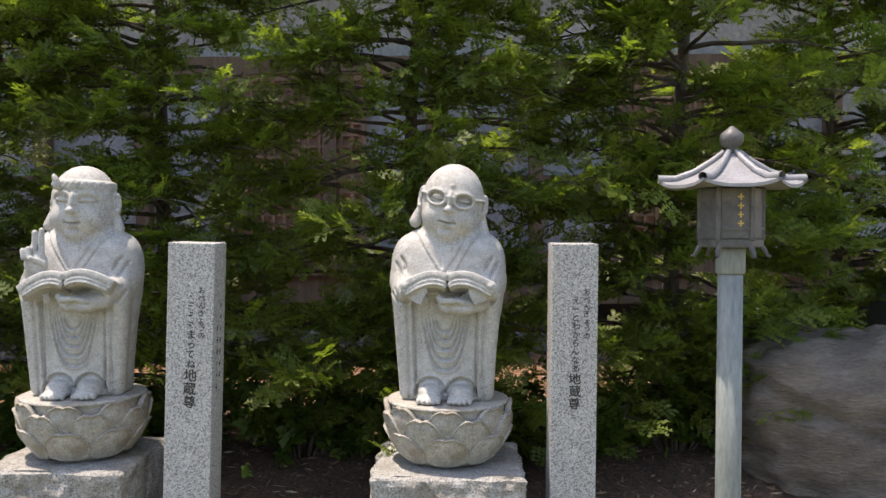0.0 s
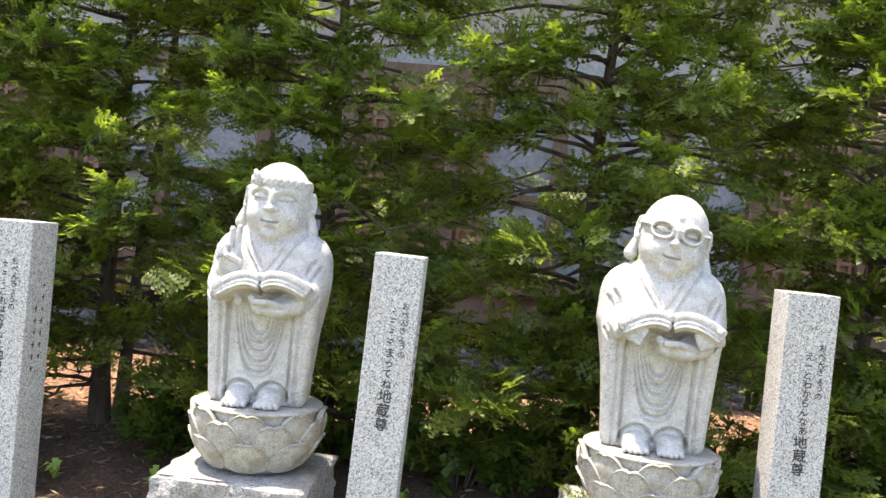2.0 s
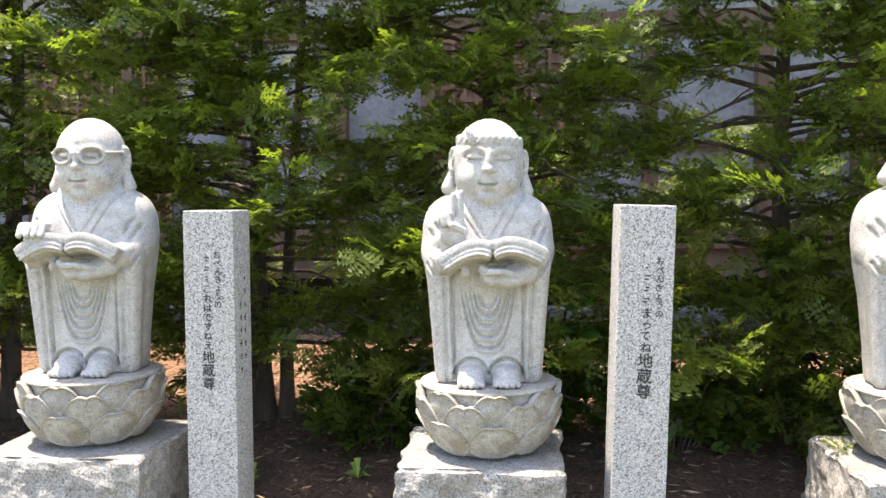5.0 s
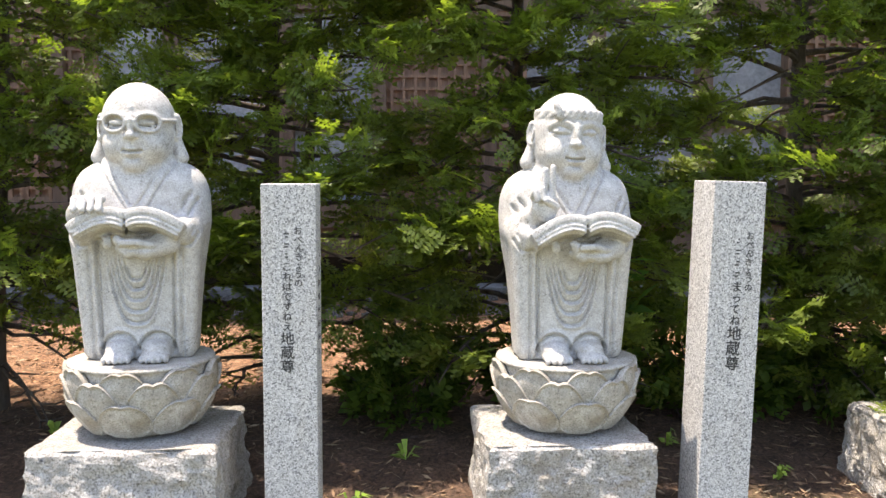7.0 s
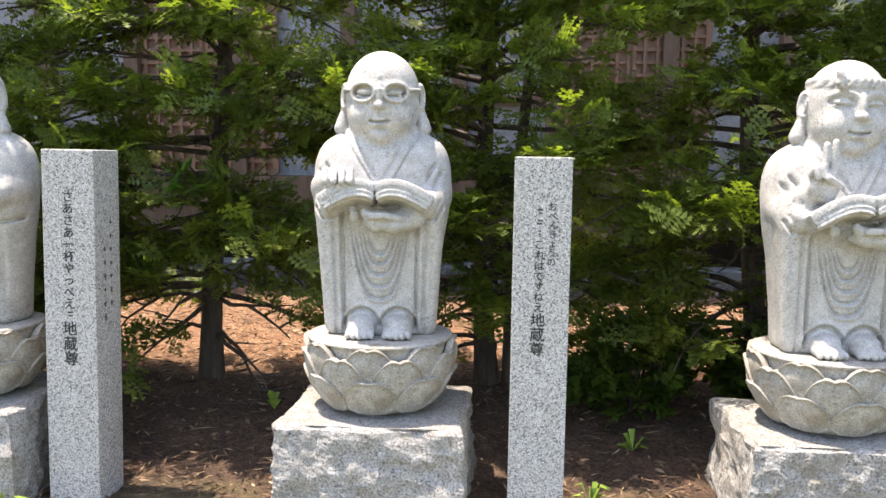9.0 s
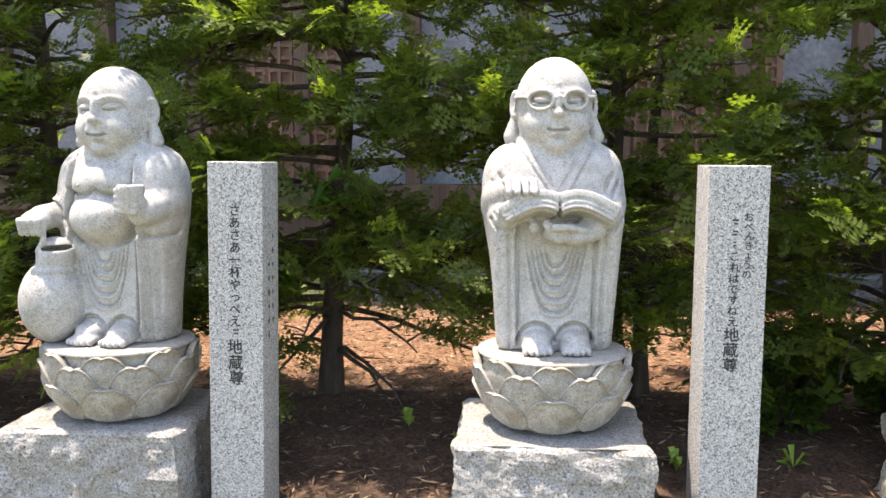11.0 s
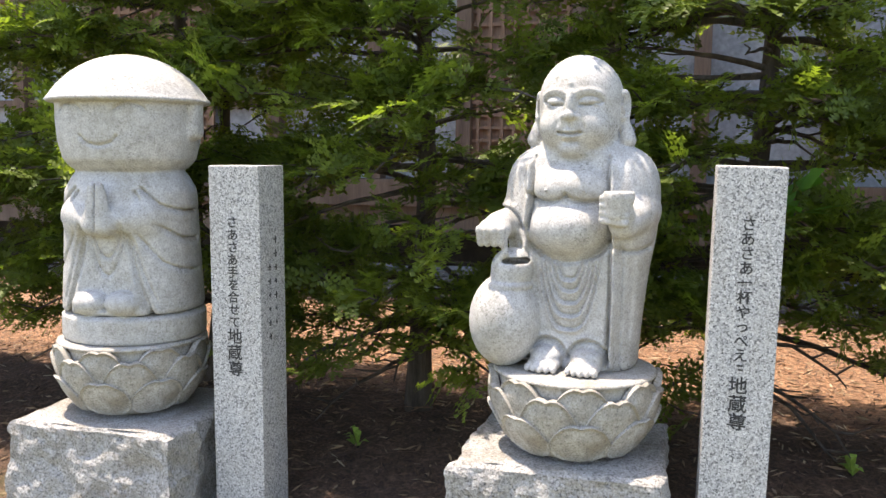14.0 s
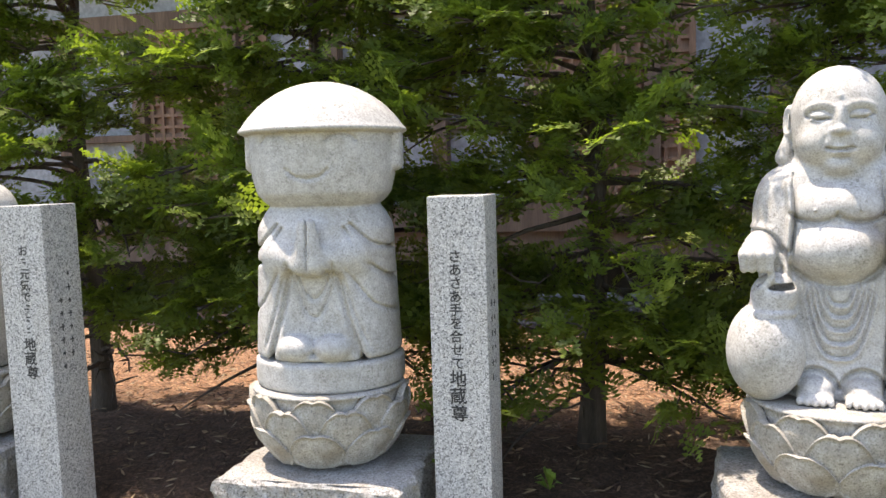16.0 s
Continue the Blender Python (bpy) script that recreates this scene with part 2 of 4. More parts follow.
# ---- sculpting in a grid of distances ----
class Sculpt:
    """A solid modelled as a field of distances, and turned into one smooth mesh."""

    def __init__(self, lo, hi, h):
        self.h, self.lo = h, np.array(lo, float)
        n = np.ceil((np.array(hi) - self.lo) / h).astype(int) + 1
        self.ax = [(self.lo[i] + h * np.arange(n[i])).astype(np.float32) for i in range(3)]
        self.d = np.full(n, 0.3, np.float32)
        self.tilt = None

    def turn(self, x, z):
        """A point of the front turned by the present tilt, as of a head leaning to one side."""
        if not self.tilt:
            return x, z
        a, px, pz = self.tilt
        dx, dz = x - px, z - pz
        return px + dx * math.cos(a) + dz * math.sin(a), pz - dx * math.sin(a) + dz * math.cos(a)

    def zone(self, lo, hi):
        s = []
        for i in range(3):
            a = int(np.clip((lo[i] - self.lo[i]) / self.h - 1, 0, len(self.ax[i]) - 1))
            b = int(np.clip((hi[i] - self.lo[i]) / self.h + 2, 1, len(self.ax[i])))
            s.append(slice(a, max(b, a + 1)))
        g = np.meshgrid(*[self.ax[i][s[i]] for i in range(3)], indexing="ij", sparse=True)
        return tuple(s), g

    def put(self, s, d, k, cut=False):
        old = self.d[s]
        if cut:
            d = -d
            self.d[s] = np.maximum(old, d) + 0.25 * np.maximum(k - np.abs(old - d), 0) ** 2 / k
        else:
            self.d[s] = np.minimum(old, d) - 0.25 * np.maximum(k - np.abs(old - d), 0) ** 2 / k

    def ell(self, c, r, k=0.012, rot=(0, 0, 0), cut=False):
        m = max(r) + 2 * k + 0.01
        if self.tilt:
            cx, cz = self.turn(c[0], c[2])
            c, rot = (cx, c[1], cz), (rot[0], rot[1] + math.degrees(self.tilt[0]), rot[2])
        s, (x, y, z) = self.zone([c[i] - m for i in range(3)], [c[i] + m for i in range(3)])
        R = np.array(Euler([radians(a) for a in rot]).to_matrix()).T
        x, y, z = x - c[0], y - c[1], z - c[2]
        q = [R[i, 0] * x + R[i, 1] * y + R[i, 2] * z for i in range(3)]
        k0 = np.sqrt(sum((q[i] / r[i]) ** 2 for i in range(3)))
        k1 = np.sqrt(sum((q[i] / r[i] ** 2) ** 2 for i in range(3))) + 1e-6
        self.put(s, k0 * (k0 - 1) / k1, k, cut)
        return self

    def cap(self, a, b, ra, rb, k=0.01, cut=False, flat=1.0):
        m = max(ra, rb) + 2 * k + 0.01
        if self.tilt:
            (ax_, az_), (bx_, bz_) = self.turn(a[0], a[2]), self.turn(b[0], b[2])
            a, b = (ax_, a[1], az_), (bx_, b[1], bz_)
        s, (x, y, z) = self.zone([min(a[i], b[i]) - m for i in range(3)], [max(a[i], b[i]) + m for i in range(3)])
        ab = [b[i] - a[i] for i in range(3)]
        L = sum(v * v for v in ab) + 1e-9
        t = np.clip(((x - a[0]) * ab[0] + (y - a[1]) * ab[1] + (z - a[2]) * ab[2]) / L, 0, 1)
        dd = np.sqrt((x - a[0] - t * ab[0]) ** 2 + ((y - a[1] - t * ab[1]) / flat) ** 2 + (z - a[2] - t * ab[2]) ** 2)
        self.put(s, dd - (ra + (rb - ra) * t), k, cut)
        return self

    def tube(self, pts, r, k=0.006, cut=False):
        for a, b in zip(pts, pts[1:]):
            self.cap(a, b, r, r, k, cut)
        return self

    def box(self, c, half, rnd=0.01, k=0.008, rot=(0, 0, 0), cut=False):
        m = math.sqrt(sum(v * v for v in half)) + rnd + 2 * k
        s, (x, y, z) = self.zone([c[i] - m for i in range(3)], [c[i] + m for i in range(3)])
        R = np.array(Euler([radians(a) for a in rot]).to_matrix()).T
        x, y, z = x - c[0], y - c[1], z - c[2]
        q = [np.abs(R[i, 0] * x + R[i, 1] * y + R[i, 2] * z) - (half[i] - rnd) for i in range(3)]
        out = np.sqrt(sum(np.maximum(v, 0) ** 2 for v in q))
        self.put(s, out + np.minimum(np.maximum(np.maximum(q[0], q[1]), q[2]), 0) - rnd, k, cut)
        return self

    def loft(self, prof, k=0.012, power=2.0, cut=False):
        """prof: rows of z, half width, half depth, middle x, middle y."""
        p = np.array(prof, float)
        zz = self.ax[2]
        t = np.linspace(p[0, 0], p[-1, 0], 200)
        cols = []
        for i in range(1, 5):
            v = np.interp(t, p[:, 0], p[:, i])
            v = np.convolve(np.pad(v, 6, mode="edge"), np.ones(13) / 13, "valid")
            cols.append(np.interp(zz, t, v).astype(np.float32)[None, None, :])
        a, b, cx, cy = cols
        x, y, z = np.meshgrid(*self.ax, indexing="ij", sparse=True)
        rr = (np.abs((x - cx) / a) ** power + np.abs((y - cy) / b) ** power) ** (1 / power)
        d = (rr - 1) * np.minimum(a, b)
        ends = np.maximum(p[0, 0] - z, z - p[-1, 0])
        d = np.maximum(d, ends) + 0.25 * np.maximum(0.02 - np.abs(d - ends), 0) ** 2 / 0.02
        self.put(tuple(slice(None) for _ in range(3)), d, k, cut)
        return self

    def relief(self, pts, width, depth, y_max=0.0, y_min=-9.0, plane="xz", taper=0.0):
        """A groove (depth above 0) or a ridge (below 0) along a line drawn on the front, or on the side for plane 'yz'."""
        pts = [self.turn(*p) for p in pts]
        depth *= 1.7
        i, j = (0, 2) if plane == "xz" else (1, 2)
        lo, hi = [-9.0] * 3, [9.0] * 3
        for ax_i, n in ((i, 0), (j, 1)):
            lo[ax_i], hi[ax_i] = min(p[n] for p in pts) - 3 * width, max(p[n] for p in pts) + 3 * width
        if plane == "xz":
            lo[1], hi[1] = y_min, y_max
        else:
            lo[0], hi[0] = y_min, y_max
        s, g = self.zone(lo, hi)
        u, v = g[i], g[j]
        best, n = None, len(pts) - 1
        for e, (a, b) in enumerate(zip(pts, pts[1:])):
            du, dv = b[0] - a[0], b[1] - a[1]
            t = np.clip(((u - a[0]) * du + (v - a[1]) * dv) / (du * du + dv * dv + 1e-12), 0, 1)
            q = (u - a[0] - t * du) ** 2 + (v - a[1] - t * dv) ** 2
            w = np.exp(-q / width ** 2)
            if taper:
                pos = (e + t) / n
                w = w * np.clip(np.minimum(pos, 1 - pos) / taper, 0, 1)
            best = w if best is None else np.maximum(best, w)
        self.d[s] = self.d[s] + depth * best
        return self

    def mesh(self, name, material):
        D, h = self.d, self.h
        D[0], D[-1], D[:, 0], D[:, -1], D[:, :, 0], D[:, :, -1] = 1, 1, 1, 1, 1, 1
        ins = D < 0
        n = np.array(D.shape) - 1
        count = np.zeros(n, np.int8)
        for i in (0, 1):
            for j in (0, 1):
                for k in (0, 1):
                    count += ins[i:n[0] + i, j:n[1] + j, k:n[2] + k]
        cell = np.argwhere((count > 0) & (count < 8))
        index = np.full(n, -1, np.int32)
        index[tuple(cell.T)] = np.arange(len(cell))
        total, hits = np.zeros((len(cell), 3)), np.zeros(len(cell))
        for axis in range(3):
            o1, o2 = [i for i in range(3) if i != axis]
            for p in (0, 1):
                for q in (0, 1):
                    a = cell.copy()
                    a[:, o1] += p
                    a[:, o2] += q
                    b = a.copy()
                    b[:, axis] += 1
                    da, db = D[tuple(a.T)], D[tuple(b.T)]
                    cr = (da < 0) != (db < 0)
                    t = np.where(cr, da / np.where(cr, da - db, 1), 0)
                    pt = a.astype(float)
                    pt[:, axis] += t
                    total[cr] += pt[cr]
                    hits[cr] += 1
        verts = total / hits[:, None] * h + self.lo
        faces = []
        for axis in range(3):
            o1, o2 = (axis + 1) % 3, (axis + 2) % 3
            a = [slice(1, -1)] * 3
            b = [slice(1, -1)] * 3
            a[axis], b[axis] = slice(0, -1), slice(1, None)
            e = ins[tuple(a)] != ins[tuple(b)]
            at = np.argwhere(e)
            at[:, o1] += 1
            at[:, o2] += 1
            first = ins[tuple(at.T)]
            quad = []
            for p, q in ((-1, -1), (0, -1), (0, 0), (-1, 0)):
                c = at.copy()
                c[:, o1] += p
                c[:, o2] += q
                quad.append(index[tuple(c.T)])
            quad = np.stack(quad, 1)
            quad[~first] = quad[~first][:, ::-1]
            faces.append(quad)
        return mesh_arrays(name, verts, np.concatenate(faces), material, True)


# ---- ground ----
def ground_height(x, y):
    """The bank rises gently from the row of statues to the hedge."""
    up = np.clip((y - 3.2) / 0.8, 0, 1)
    return 0.02 + 0.12 * up * up * (3 - 2 * up)


def build_ground():
    xs = np.concatenate([np.array([-600, -200, -60, -20]), np.linspace(-11, 6, 260), np.array([15, 60, 200, 600])])
    ys = np.concatenate([np.array([-600, -200, -60, -15, -4]), np.linspace(1.5, 6.6, 110), np.array([9, 20, 60, 200, 600])])
    X, Y = np.meshgrid(xs, ys, indexing="ij")
    Z = ground_height(X, Y)
    rng = np.random.default_rng(3)
    near = ((X > -11) & (X < 6) & (Y > 1.5) & (Y < 6.5)).astype(float)
    Z = Z + near * (rng.normal(0, 0.004, Z.shape) + 0.012 * np.sin(3.1 * X + 1.7 * np.sin(2.3 * Y)) * np.cos(2.7 * Y + X))
    nx, ny = X.shape
    i, j = np.meshgrid(np.arange(nx - 1), np.arange(ny - 1), indexing="ij")
    f = np.stack([i * ny + j, (i + 1) * ny + j, (i + 1) * ny + j + 1, i * ny + j + 1], -1).reshape(-1, 4)
    ob = new("ground", mesh_arrays("ground", np.stack([X, Y, Z], -1).reshape(-1, 3), f, M_SOIL, True))
    tagged(ob, "brown soil with needle litter and thin moss", "ground", kind="structure")


build_ground()

# ---- the row: statues on lotus pedestals and rough blocks ----
ROW_Y = 3.17
BLOCKS = [  # x0, x1, front y, back y, top z, seed
    (-0.34, 0.20, 2.92, 3.42, 0.30, 1),
    (-1.71, -1.20, 2.92, 3.42, 0.31, 2),
    (-3.07, -2.52, 2.91, 3.42, 0.325, 3),
    (-4.43, -3.885, 2.95, 3.45, 0.325, 4),
    (-5.80, -5.26, 2.91, 3.42, 0.32, 5),
    (-7.15, -6.62, 2.92, 3.42, 0.32, 6),
]


def build_block(x0, x1, y0, y1, z1, seed):
    """A split granite block: sawn top, rough-hewn sides."""
    rng = random.Random(seed)
    bm = bmesh.new()
    w, d, hgt = x1 - x0, y1 - y0, z1 + 0.04
    bmesh.ops.create_cube(bm, size=1)
    bmesh.ops.subdivide_edges(bm, edges=list(bm.edges), cuts=32, use_grid_fill=True)
    off = Vector((seed * 7.3, seed * 3.1, 0))
    for v in bm.verts:
        ux, uy, uz = v.co
        p = Vector((ux * w, uy * d, uz * hgt))
        flare = 1 + 0.05 * (0.5 - uz)
        side = max(abs(ux), abs(uy)) > 0.4999
        top = uz > 0.4999
        q = Vector((p.x * flare, p.y * flare, p.z))
        if side:
            n = Vector((math.copysign(1, ux) if abs(ux) > 0.4999 else 0, math.copysign(1, uy) if abs(uy) > 0.4999 else 0, 0))
            big = noise.fractal(p * 5 + off, 0.8, 2.1, 4)
            hewn = abs(noise.noise(p * 11 + off)) + 0.5 * abs(noise.noise(p * 23 + off))
            q += n * (0.017 * big - 0.020 * hewn + 0.006)
            if top:
                q -= n * max(0.0, 0.012 * (1 + noise.noise(p * 14 + off)))
                q.z -= max(0.0, 0.004 * noise.noise(p * 18 + off) + 0.002)
        elif top:
            q.z += 0.0015 * noise.noise(p * 20 + off)
        v.co = q + Vector(((x0 + x1) / 2, (y0 + y1) / 2, z1 - hgt / 2))
    ob = part("stone_block", bm, M_BLOCK)
    return tagged(ob, "rough-hewn grey granite block standing on the soil", "stone block", "blocks under the statues")


for row in BLOCKS:
    build_block(*row)


def bowl_radius(t):
    """Radius of the lotus from its foot (0) to its rim (1)."""
    return 0.130 + 0.088 * math.sin(min(1.0, t * 1.2) * math.pi / 2) ** 0.75


def petal_mesh(name, z0, z1, half, hgt, lift):
    """One carved petal: a thin raised rim that dips in the middle of its top, round a gentle swell."""
    bm = bmesh.new()
    nu, nv = 22, 15
    grid = []
    for i in range(nu + 1):
        u = math.sin(math.pi * (i / nu - 0.5))
        rowv = []
        for j in range(nv + 1):
            v = 1 - (1 - j / nv) ** 1.9
            wide = 0.55 + 0.45 * math.sin(math.pi / 2 * min(1.0, v / 0.6)) ** 0.9
            edge = abs(u)
            top = 1 - 0.58 * edge ** 2.7 - 0.055 * math.exp(-(u / 0.13) ** 2)
            z = z0 + (z1 - z0) * v * top
            a = half * u * wide
            e = min((1 - edge) * half * wide * 0.22, (1 - v) * (z1 - z0) * top)
            rim = (0.007 + 0.004 * v) * math.exp(-((e - 0.0030) / 0.0036) ** 2)
            swell = 0.009 * min(1.0, max(0.0, (e - 0.006) / 0.034)) ** 0.8
            flare = 0.005 * v ** 4 * (1 - edge ** 2)
            r = bowl_radius(z / hgt) + lift + 0.008 + rim + swell + flare
            if edge > 0.999 or j == nv:
                r -= 0.016
            rowv.append(bm.verts.new((r * math.sin(a), -r * math.cos(a), z)))
        grid.append(rowv)
    for i in range(nu):
        for j in range(nv):
            bm.faces.new((grid[i][j], grid[i + 1][j], grid[i + 1][j + 1], grid[i][j + 1]))
    bmesh.ops.recalc_face_normals(bm, faces=list(bm.faces))
    return mesh_of(name, bm, M_LOTUS, True)


def lathe(profile, segments=64, bm=None):
    bm = bm or bmesh.new()
    rings = []
    for r, z in profile:
        rings.append([bm.verts.new((r * math.cos(2 * math.pi * s / segments), r * math.sin(2 * math.pi * s / segments), z)) for s in range(segments)])
    for a, b in zip(rings, rings[1:]):
        for s in range(segments):
            bm.faces.new((a[s], a[(s + 1) % segments], b[(s + 1) % segments], b[s]))
    bm.faces.new(rings[0][::-1])
    bm.faces.new(rings[-1])
    return bm


LOTUS_H = 0.215
LOW_PETAL = petal_mesh("petal", 0.012, 0.122, 0.41, LOTUS_H, 0.002)
HIGH_PETAL = petal_mesh("petal", 0.020, 0.182, 0.405, LOTUS_H, -0.004)
TOP_PETAL = petal_mesh("petal", 0.090, 0.212, 0.37, LOTUS_H, -0.009)
bowl_profile = [(0.118, 0.0), (0.128, 0.008)] + [(bowl_radius(i / 16) - 0.014, 0.012 + (LOTUS_H - 0.012) * i / 16) for i in range(1, 16)] + [(0.218, LOTUS_H - 0.008), (0.216, LOTUS_H - 0.002), (0.206, LOTUS_H)]
BOWL = mesh_of("bowl", lathe(bowl_profile), M_LOTUS, True)


def build_lotus(x, y, z, turn):
    base = new("lotus_pedestal")
    base.empty_display_size = 0.1
    ob = new("bowl", BOWL)
    ob.parent = base
    for n in range(8):
        for mesh, shift in ((HIGH_PETAL, 22.5), (LOW_PETAL, 0), (TOP_PETAL, 0)):
            p = new("petal", mesh)
            p.parent = base
            p.matrix_local = pose(0, 0, 0, 0, 0, 45 * n + shift)
    base.matrix_world = pose(x, y, z, 0, 0, turn) @ Matrix.Diagonal((1.03, 1.03, 1.06, 1))
    return tagged(base, "carved grey stone lotus pedestal with three rows of petals", "pedestal", "lotus pedestals")


STATUE_X = [-0.07, -1.435, -2.79, -4.135, -5.545, -6.87]
STATUE_Y = [3.18, 3.18, 3.21, 3.21, 3.19, 3.18]
STATUE_TURN = [-4, 3, 4, -8, 7, 0]
for n in range(6):
    build_lotus(STATUE_X[n], ROW_Y, BLOCKS[n][4] + 0.001, (0, 7, 0, 12, 10, 0)[n])

H = 0.0044


def arc(cx, cz, rx, rz, a0, a1, n=14):
    return [(cx + rx * math.cos(radians(a0 + (a1 - a0) * i / n)), cz + rz * math.sin(radians(a0 + (a1 - a0) * i / n))) for i in range(n + 1)]


def bow(cx, z_side, z_low, half, n=12):
    """A hanging fold."""
    return [(cx + half * (2 * i / n - 1), z_low + (z_side - z_low) * (2 * i / n - 1) ** 2) for i in range(n + 1)]


def robe(s):
    s.loft([(0.0, 0.168, 0.116, 0, 0.01), (0.12, 0.176, 0.121, 0, 0.01), (0.26, 0.191, 0.128, 0, 0.01), (0.36, 0.209, 0.132, 0, 0.01),
            (0.44, 0.216, 0.13, 0, 0.015), (0.495, 0.213, 0.122, 0, 0.02), (0.54, 0.199, 0.110, 0, 0.02), (0.575, 0.168, 0.088, 0, 0.025), (0.602, 0.100, 0.06, 0, 0.03)], 0.02, 2.4)


def hanging(cx, z_side, z_low, half, n=16):
    """A fold that hangs like a loop of cord: steep sides, round foot."""
    return [(cx + half * (2 * i / n - 1), z_low + (z_side - z_low) * abs(2 * i / n - 1) ** 3.2) for i in range(n + 1)]


def legs_and_feet(s):
    s.box((0, -0.125, 0.17), (0.112, 0.030, 0.20), 0.015, 0.006, cut=True)
    s.loft([(0.0, 0.124, 0.088, 0, -0.005), (0.2, 0.124, 0.092, 0, -0.005), (0.40, 0.120, 0.098, 0, -0.005)], 0.005, 3.2)
    for side in (-1, 1):
        s.relief([(side * 0.114, 0.36), (side * 0.112, 0.2), (side * 0.108, 0.02)], 0.0045, 0.006)
        s.relief([(side * 0.126, 0.36), (side * 0.124, 0.2), (side * 0.120, 0.02)], 0.0055, -0.003)
        s.relief([(side * 0.140, 0.33), (side * 0.134, 0.01)], 0.0045, 0.004)
        s.relief([(side * 0.168, 0.34), (side * 0.160, 0.18), (side * 0.152, 0.05)], 0.006, 0.0025, 0.02, taper=0.25)
        s.ell((side * 0.056, -0.098, 0.036), (0.044, 0.055, 0.028), 0.006)
        s.ell((side * 0.056, -0.122, 0.018), (0.045, 0.052, 0.021), 0.006)
        for n in range(5):
            s.ell((side * 0.056 + (n - 2) * 0.0178, -0.166 + 0.005 * abs(n - 2), 0.0135), (0.0092, 0.017, 0.0115), 0.0018)
        s.relief(arc(side * 0.056, 0.022, 0.056, 0.058, 10, 170), 0.0045, 0.008)
        s.relief(arc(side * 0.056, 0.024, 0.064, 0.068, 15, 165), 0.0050, -0.003)
    for z_side, z_low, half in ((0.350, 0.112, 0.092), (0.345, 0.148, 0.079), (0.335, 0.182, 0.066), (0.322, 0.214, 0.052), (0.31, 0.243, 0.038)):
        s.relief(hanging(0, z_side, z_low, half), 0.0040, 0.0066, taper=0.08)
        s.relief(hanging(0, z_side, z_low - 0.009, half + 0.004), 0.0050, -0.0045, taper=0.08)


def head(s, cx=0.0, wide=0.114):
    """Head with face, lowered lids, brows that run into the nose, lips and long ears; face to the front."""
    cz = 0.685
    s.cap((cx, 0.018, 0.53), (cx, 0.012, 0.62), 0.070, 0.064, 0.006)
    s.ell((cx, 0.005, cz + 0.016), (wide, 0.116, 0.124), 0.004)
    s.ell((cx, -0.010, cz - 0.056), (wide * 0.90, 0.102, 0.075), 0.030)
    s.ell((cx, -0.080, cz - 0.106), (0.034, 0.026, 0.020), 0.020)
    for side in (-1, 1):
        s.ell((cx + side * 0.048, -0.070, cz - 0.050), (0.040, 0.036, 0.036), 0.03)
        s.ell((cx + side * 0.047, -0.122, cz + 0.012), (0.035, 0.020, 0.0145), 0.008, cut=True)
        s.ell((cx + side * 0.047, -0.087, cz + 0.010), (0.029, 0.017, 0.0130), 0.005)
        ex = cx + side * (wide + 0.002)
        s.ell((ex, 0.010, cz + 0.004), (0.017, 0.030, 0.046), 0.005)
        s.ell((ex + side * 0.014, -0.004, cz + 0.010), (0.011, 0.016, 0.027), 0.003, cut=True)
        s.relief(arc(ex + side * 0.004, cz + 0.008, 0.007, 0.026, 0, 360, 20), 0.0035, 0.004, -0.004, -0.05)
        s.cap((ex + side * 0.003, 0.008, cz - 0.030), (ex + side * 0.012, 0.006, cz - 0.082), 0.011, 0.0235, 0.004)
        # lid line, lower lid, brow
        s.relief([(cx + side * (0.021 + 0.0054 * i), cz + 0.006 - 0.004 * math.sin(math.pi * i / 10) + 0.0006 * i) for i in range(11)], 0.0030, 0.0062, -0.05)
        s.relief(arc(cx + side * 0.048, cz + 0.008, 0.031, 0.019, 22, 158), 0.0032, 0.0052, -0.05)
        s.relief(arc(cx + side * 0.047, cz + 0.010, 0.028, 0.014, 205, 335), 0.0030, 0.0010, -0.05)
        brow = arc(cx + side * 0.046, cz + 0.016, 0.042, 0.027, 15, 150) if side > 0 else arc(cx - 0.046, cz + 0.016, 0.042, 0.027, 165, 30)
        s.relief(brow + [(cx + side * 0.008, cz + 0.012)], 0.0050, -0.0026, -0.05, taper=0.1)
        s.relief([(cx + side * 0.028, cz - 0.031), (cx + side * 0.038, cz - 0.048), (cx + side * 0.042, cz - 0.066)], 0.005, 0.0020, -0.05, taper=0.3)
    s.ell((cx, -0.110, cz + 0.004), (0.0118, 0.019, 0.038), 0.008)
    s.ell((cx, -0.121, cz - 0.022), (0.015, 0.020, 0.0125), 0.005)
    for side in (-1, 1):
        s.ell((cx + side * 0.0165, -0.109, cz - 0.024), (0.0105, 0.014, 0.0098), 0.003)
        s.ell((cx + side * 0.007, -0.124, cz - 0.035), (0.004, 0.006, 0.003), 0.002, cut=True)
    s.relief([(cx, cz - 0.041), (cx, cz - 0.055)], 0.0035, 0.0022, -0.05)
    s.ell((cx, -0.106, cz - 0.0620), (0.027, 0.011, 0.0065), 0.004)
    s.ell((cx, -0.105, cz - 0.0745), (0.021, 0.012, 0.0075), 0.004)
    s.relief(arc(cx, cz - 0.0615, 0.030, 0.0075, 205, 335), 0.0028, 0.0075, -0.05)
    for side in (-1, 1):
        s.ell((cx + side * 0.031, -0.104, cz - 0.0645), (0.0042, 0.006, 0.004), 0.003, cut=True)
    s.relief(arc(cx, cz - 0.085, 0.020, 0.006, 200, 340), 0.0045, 0.0030, -0.05)
    s.ell((cx, -0.103, cz + 0.058), (0.0065, 0.007, 0.0065), 0.005)


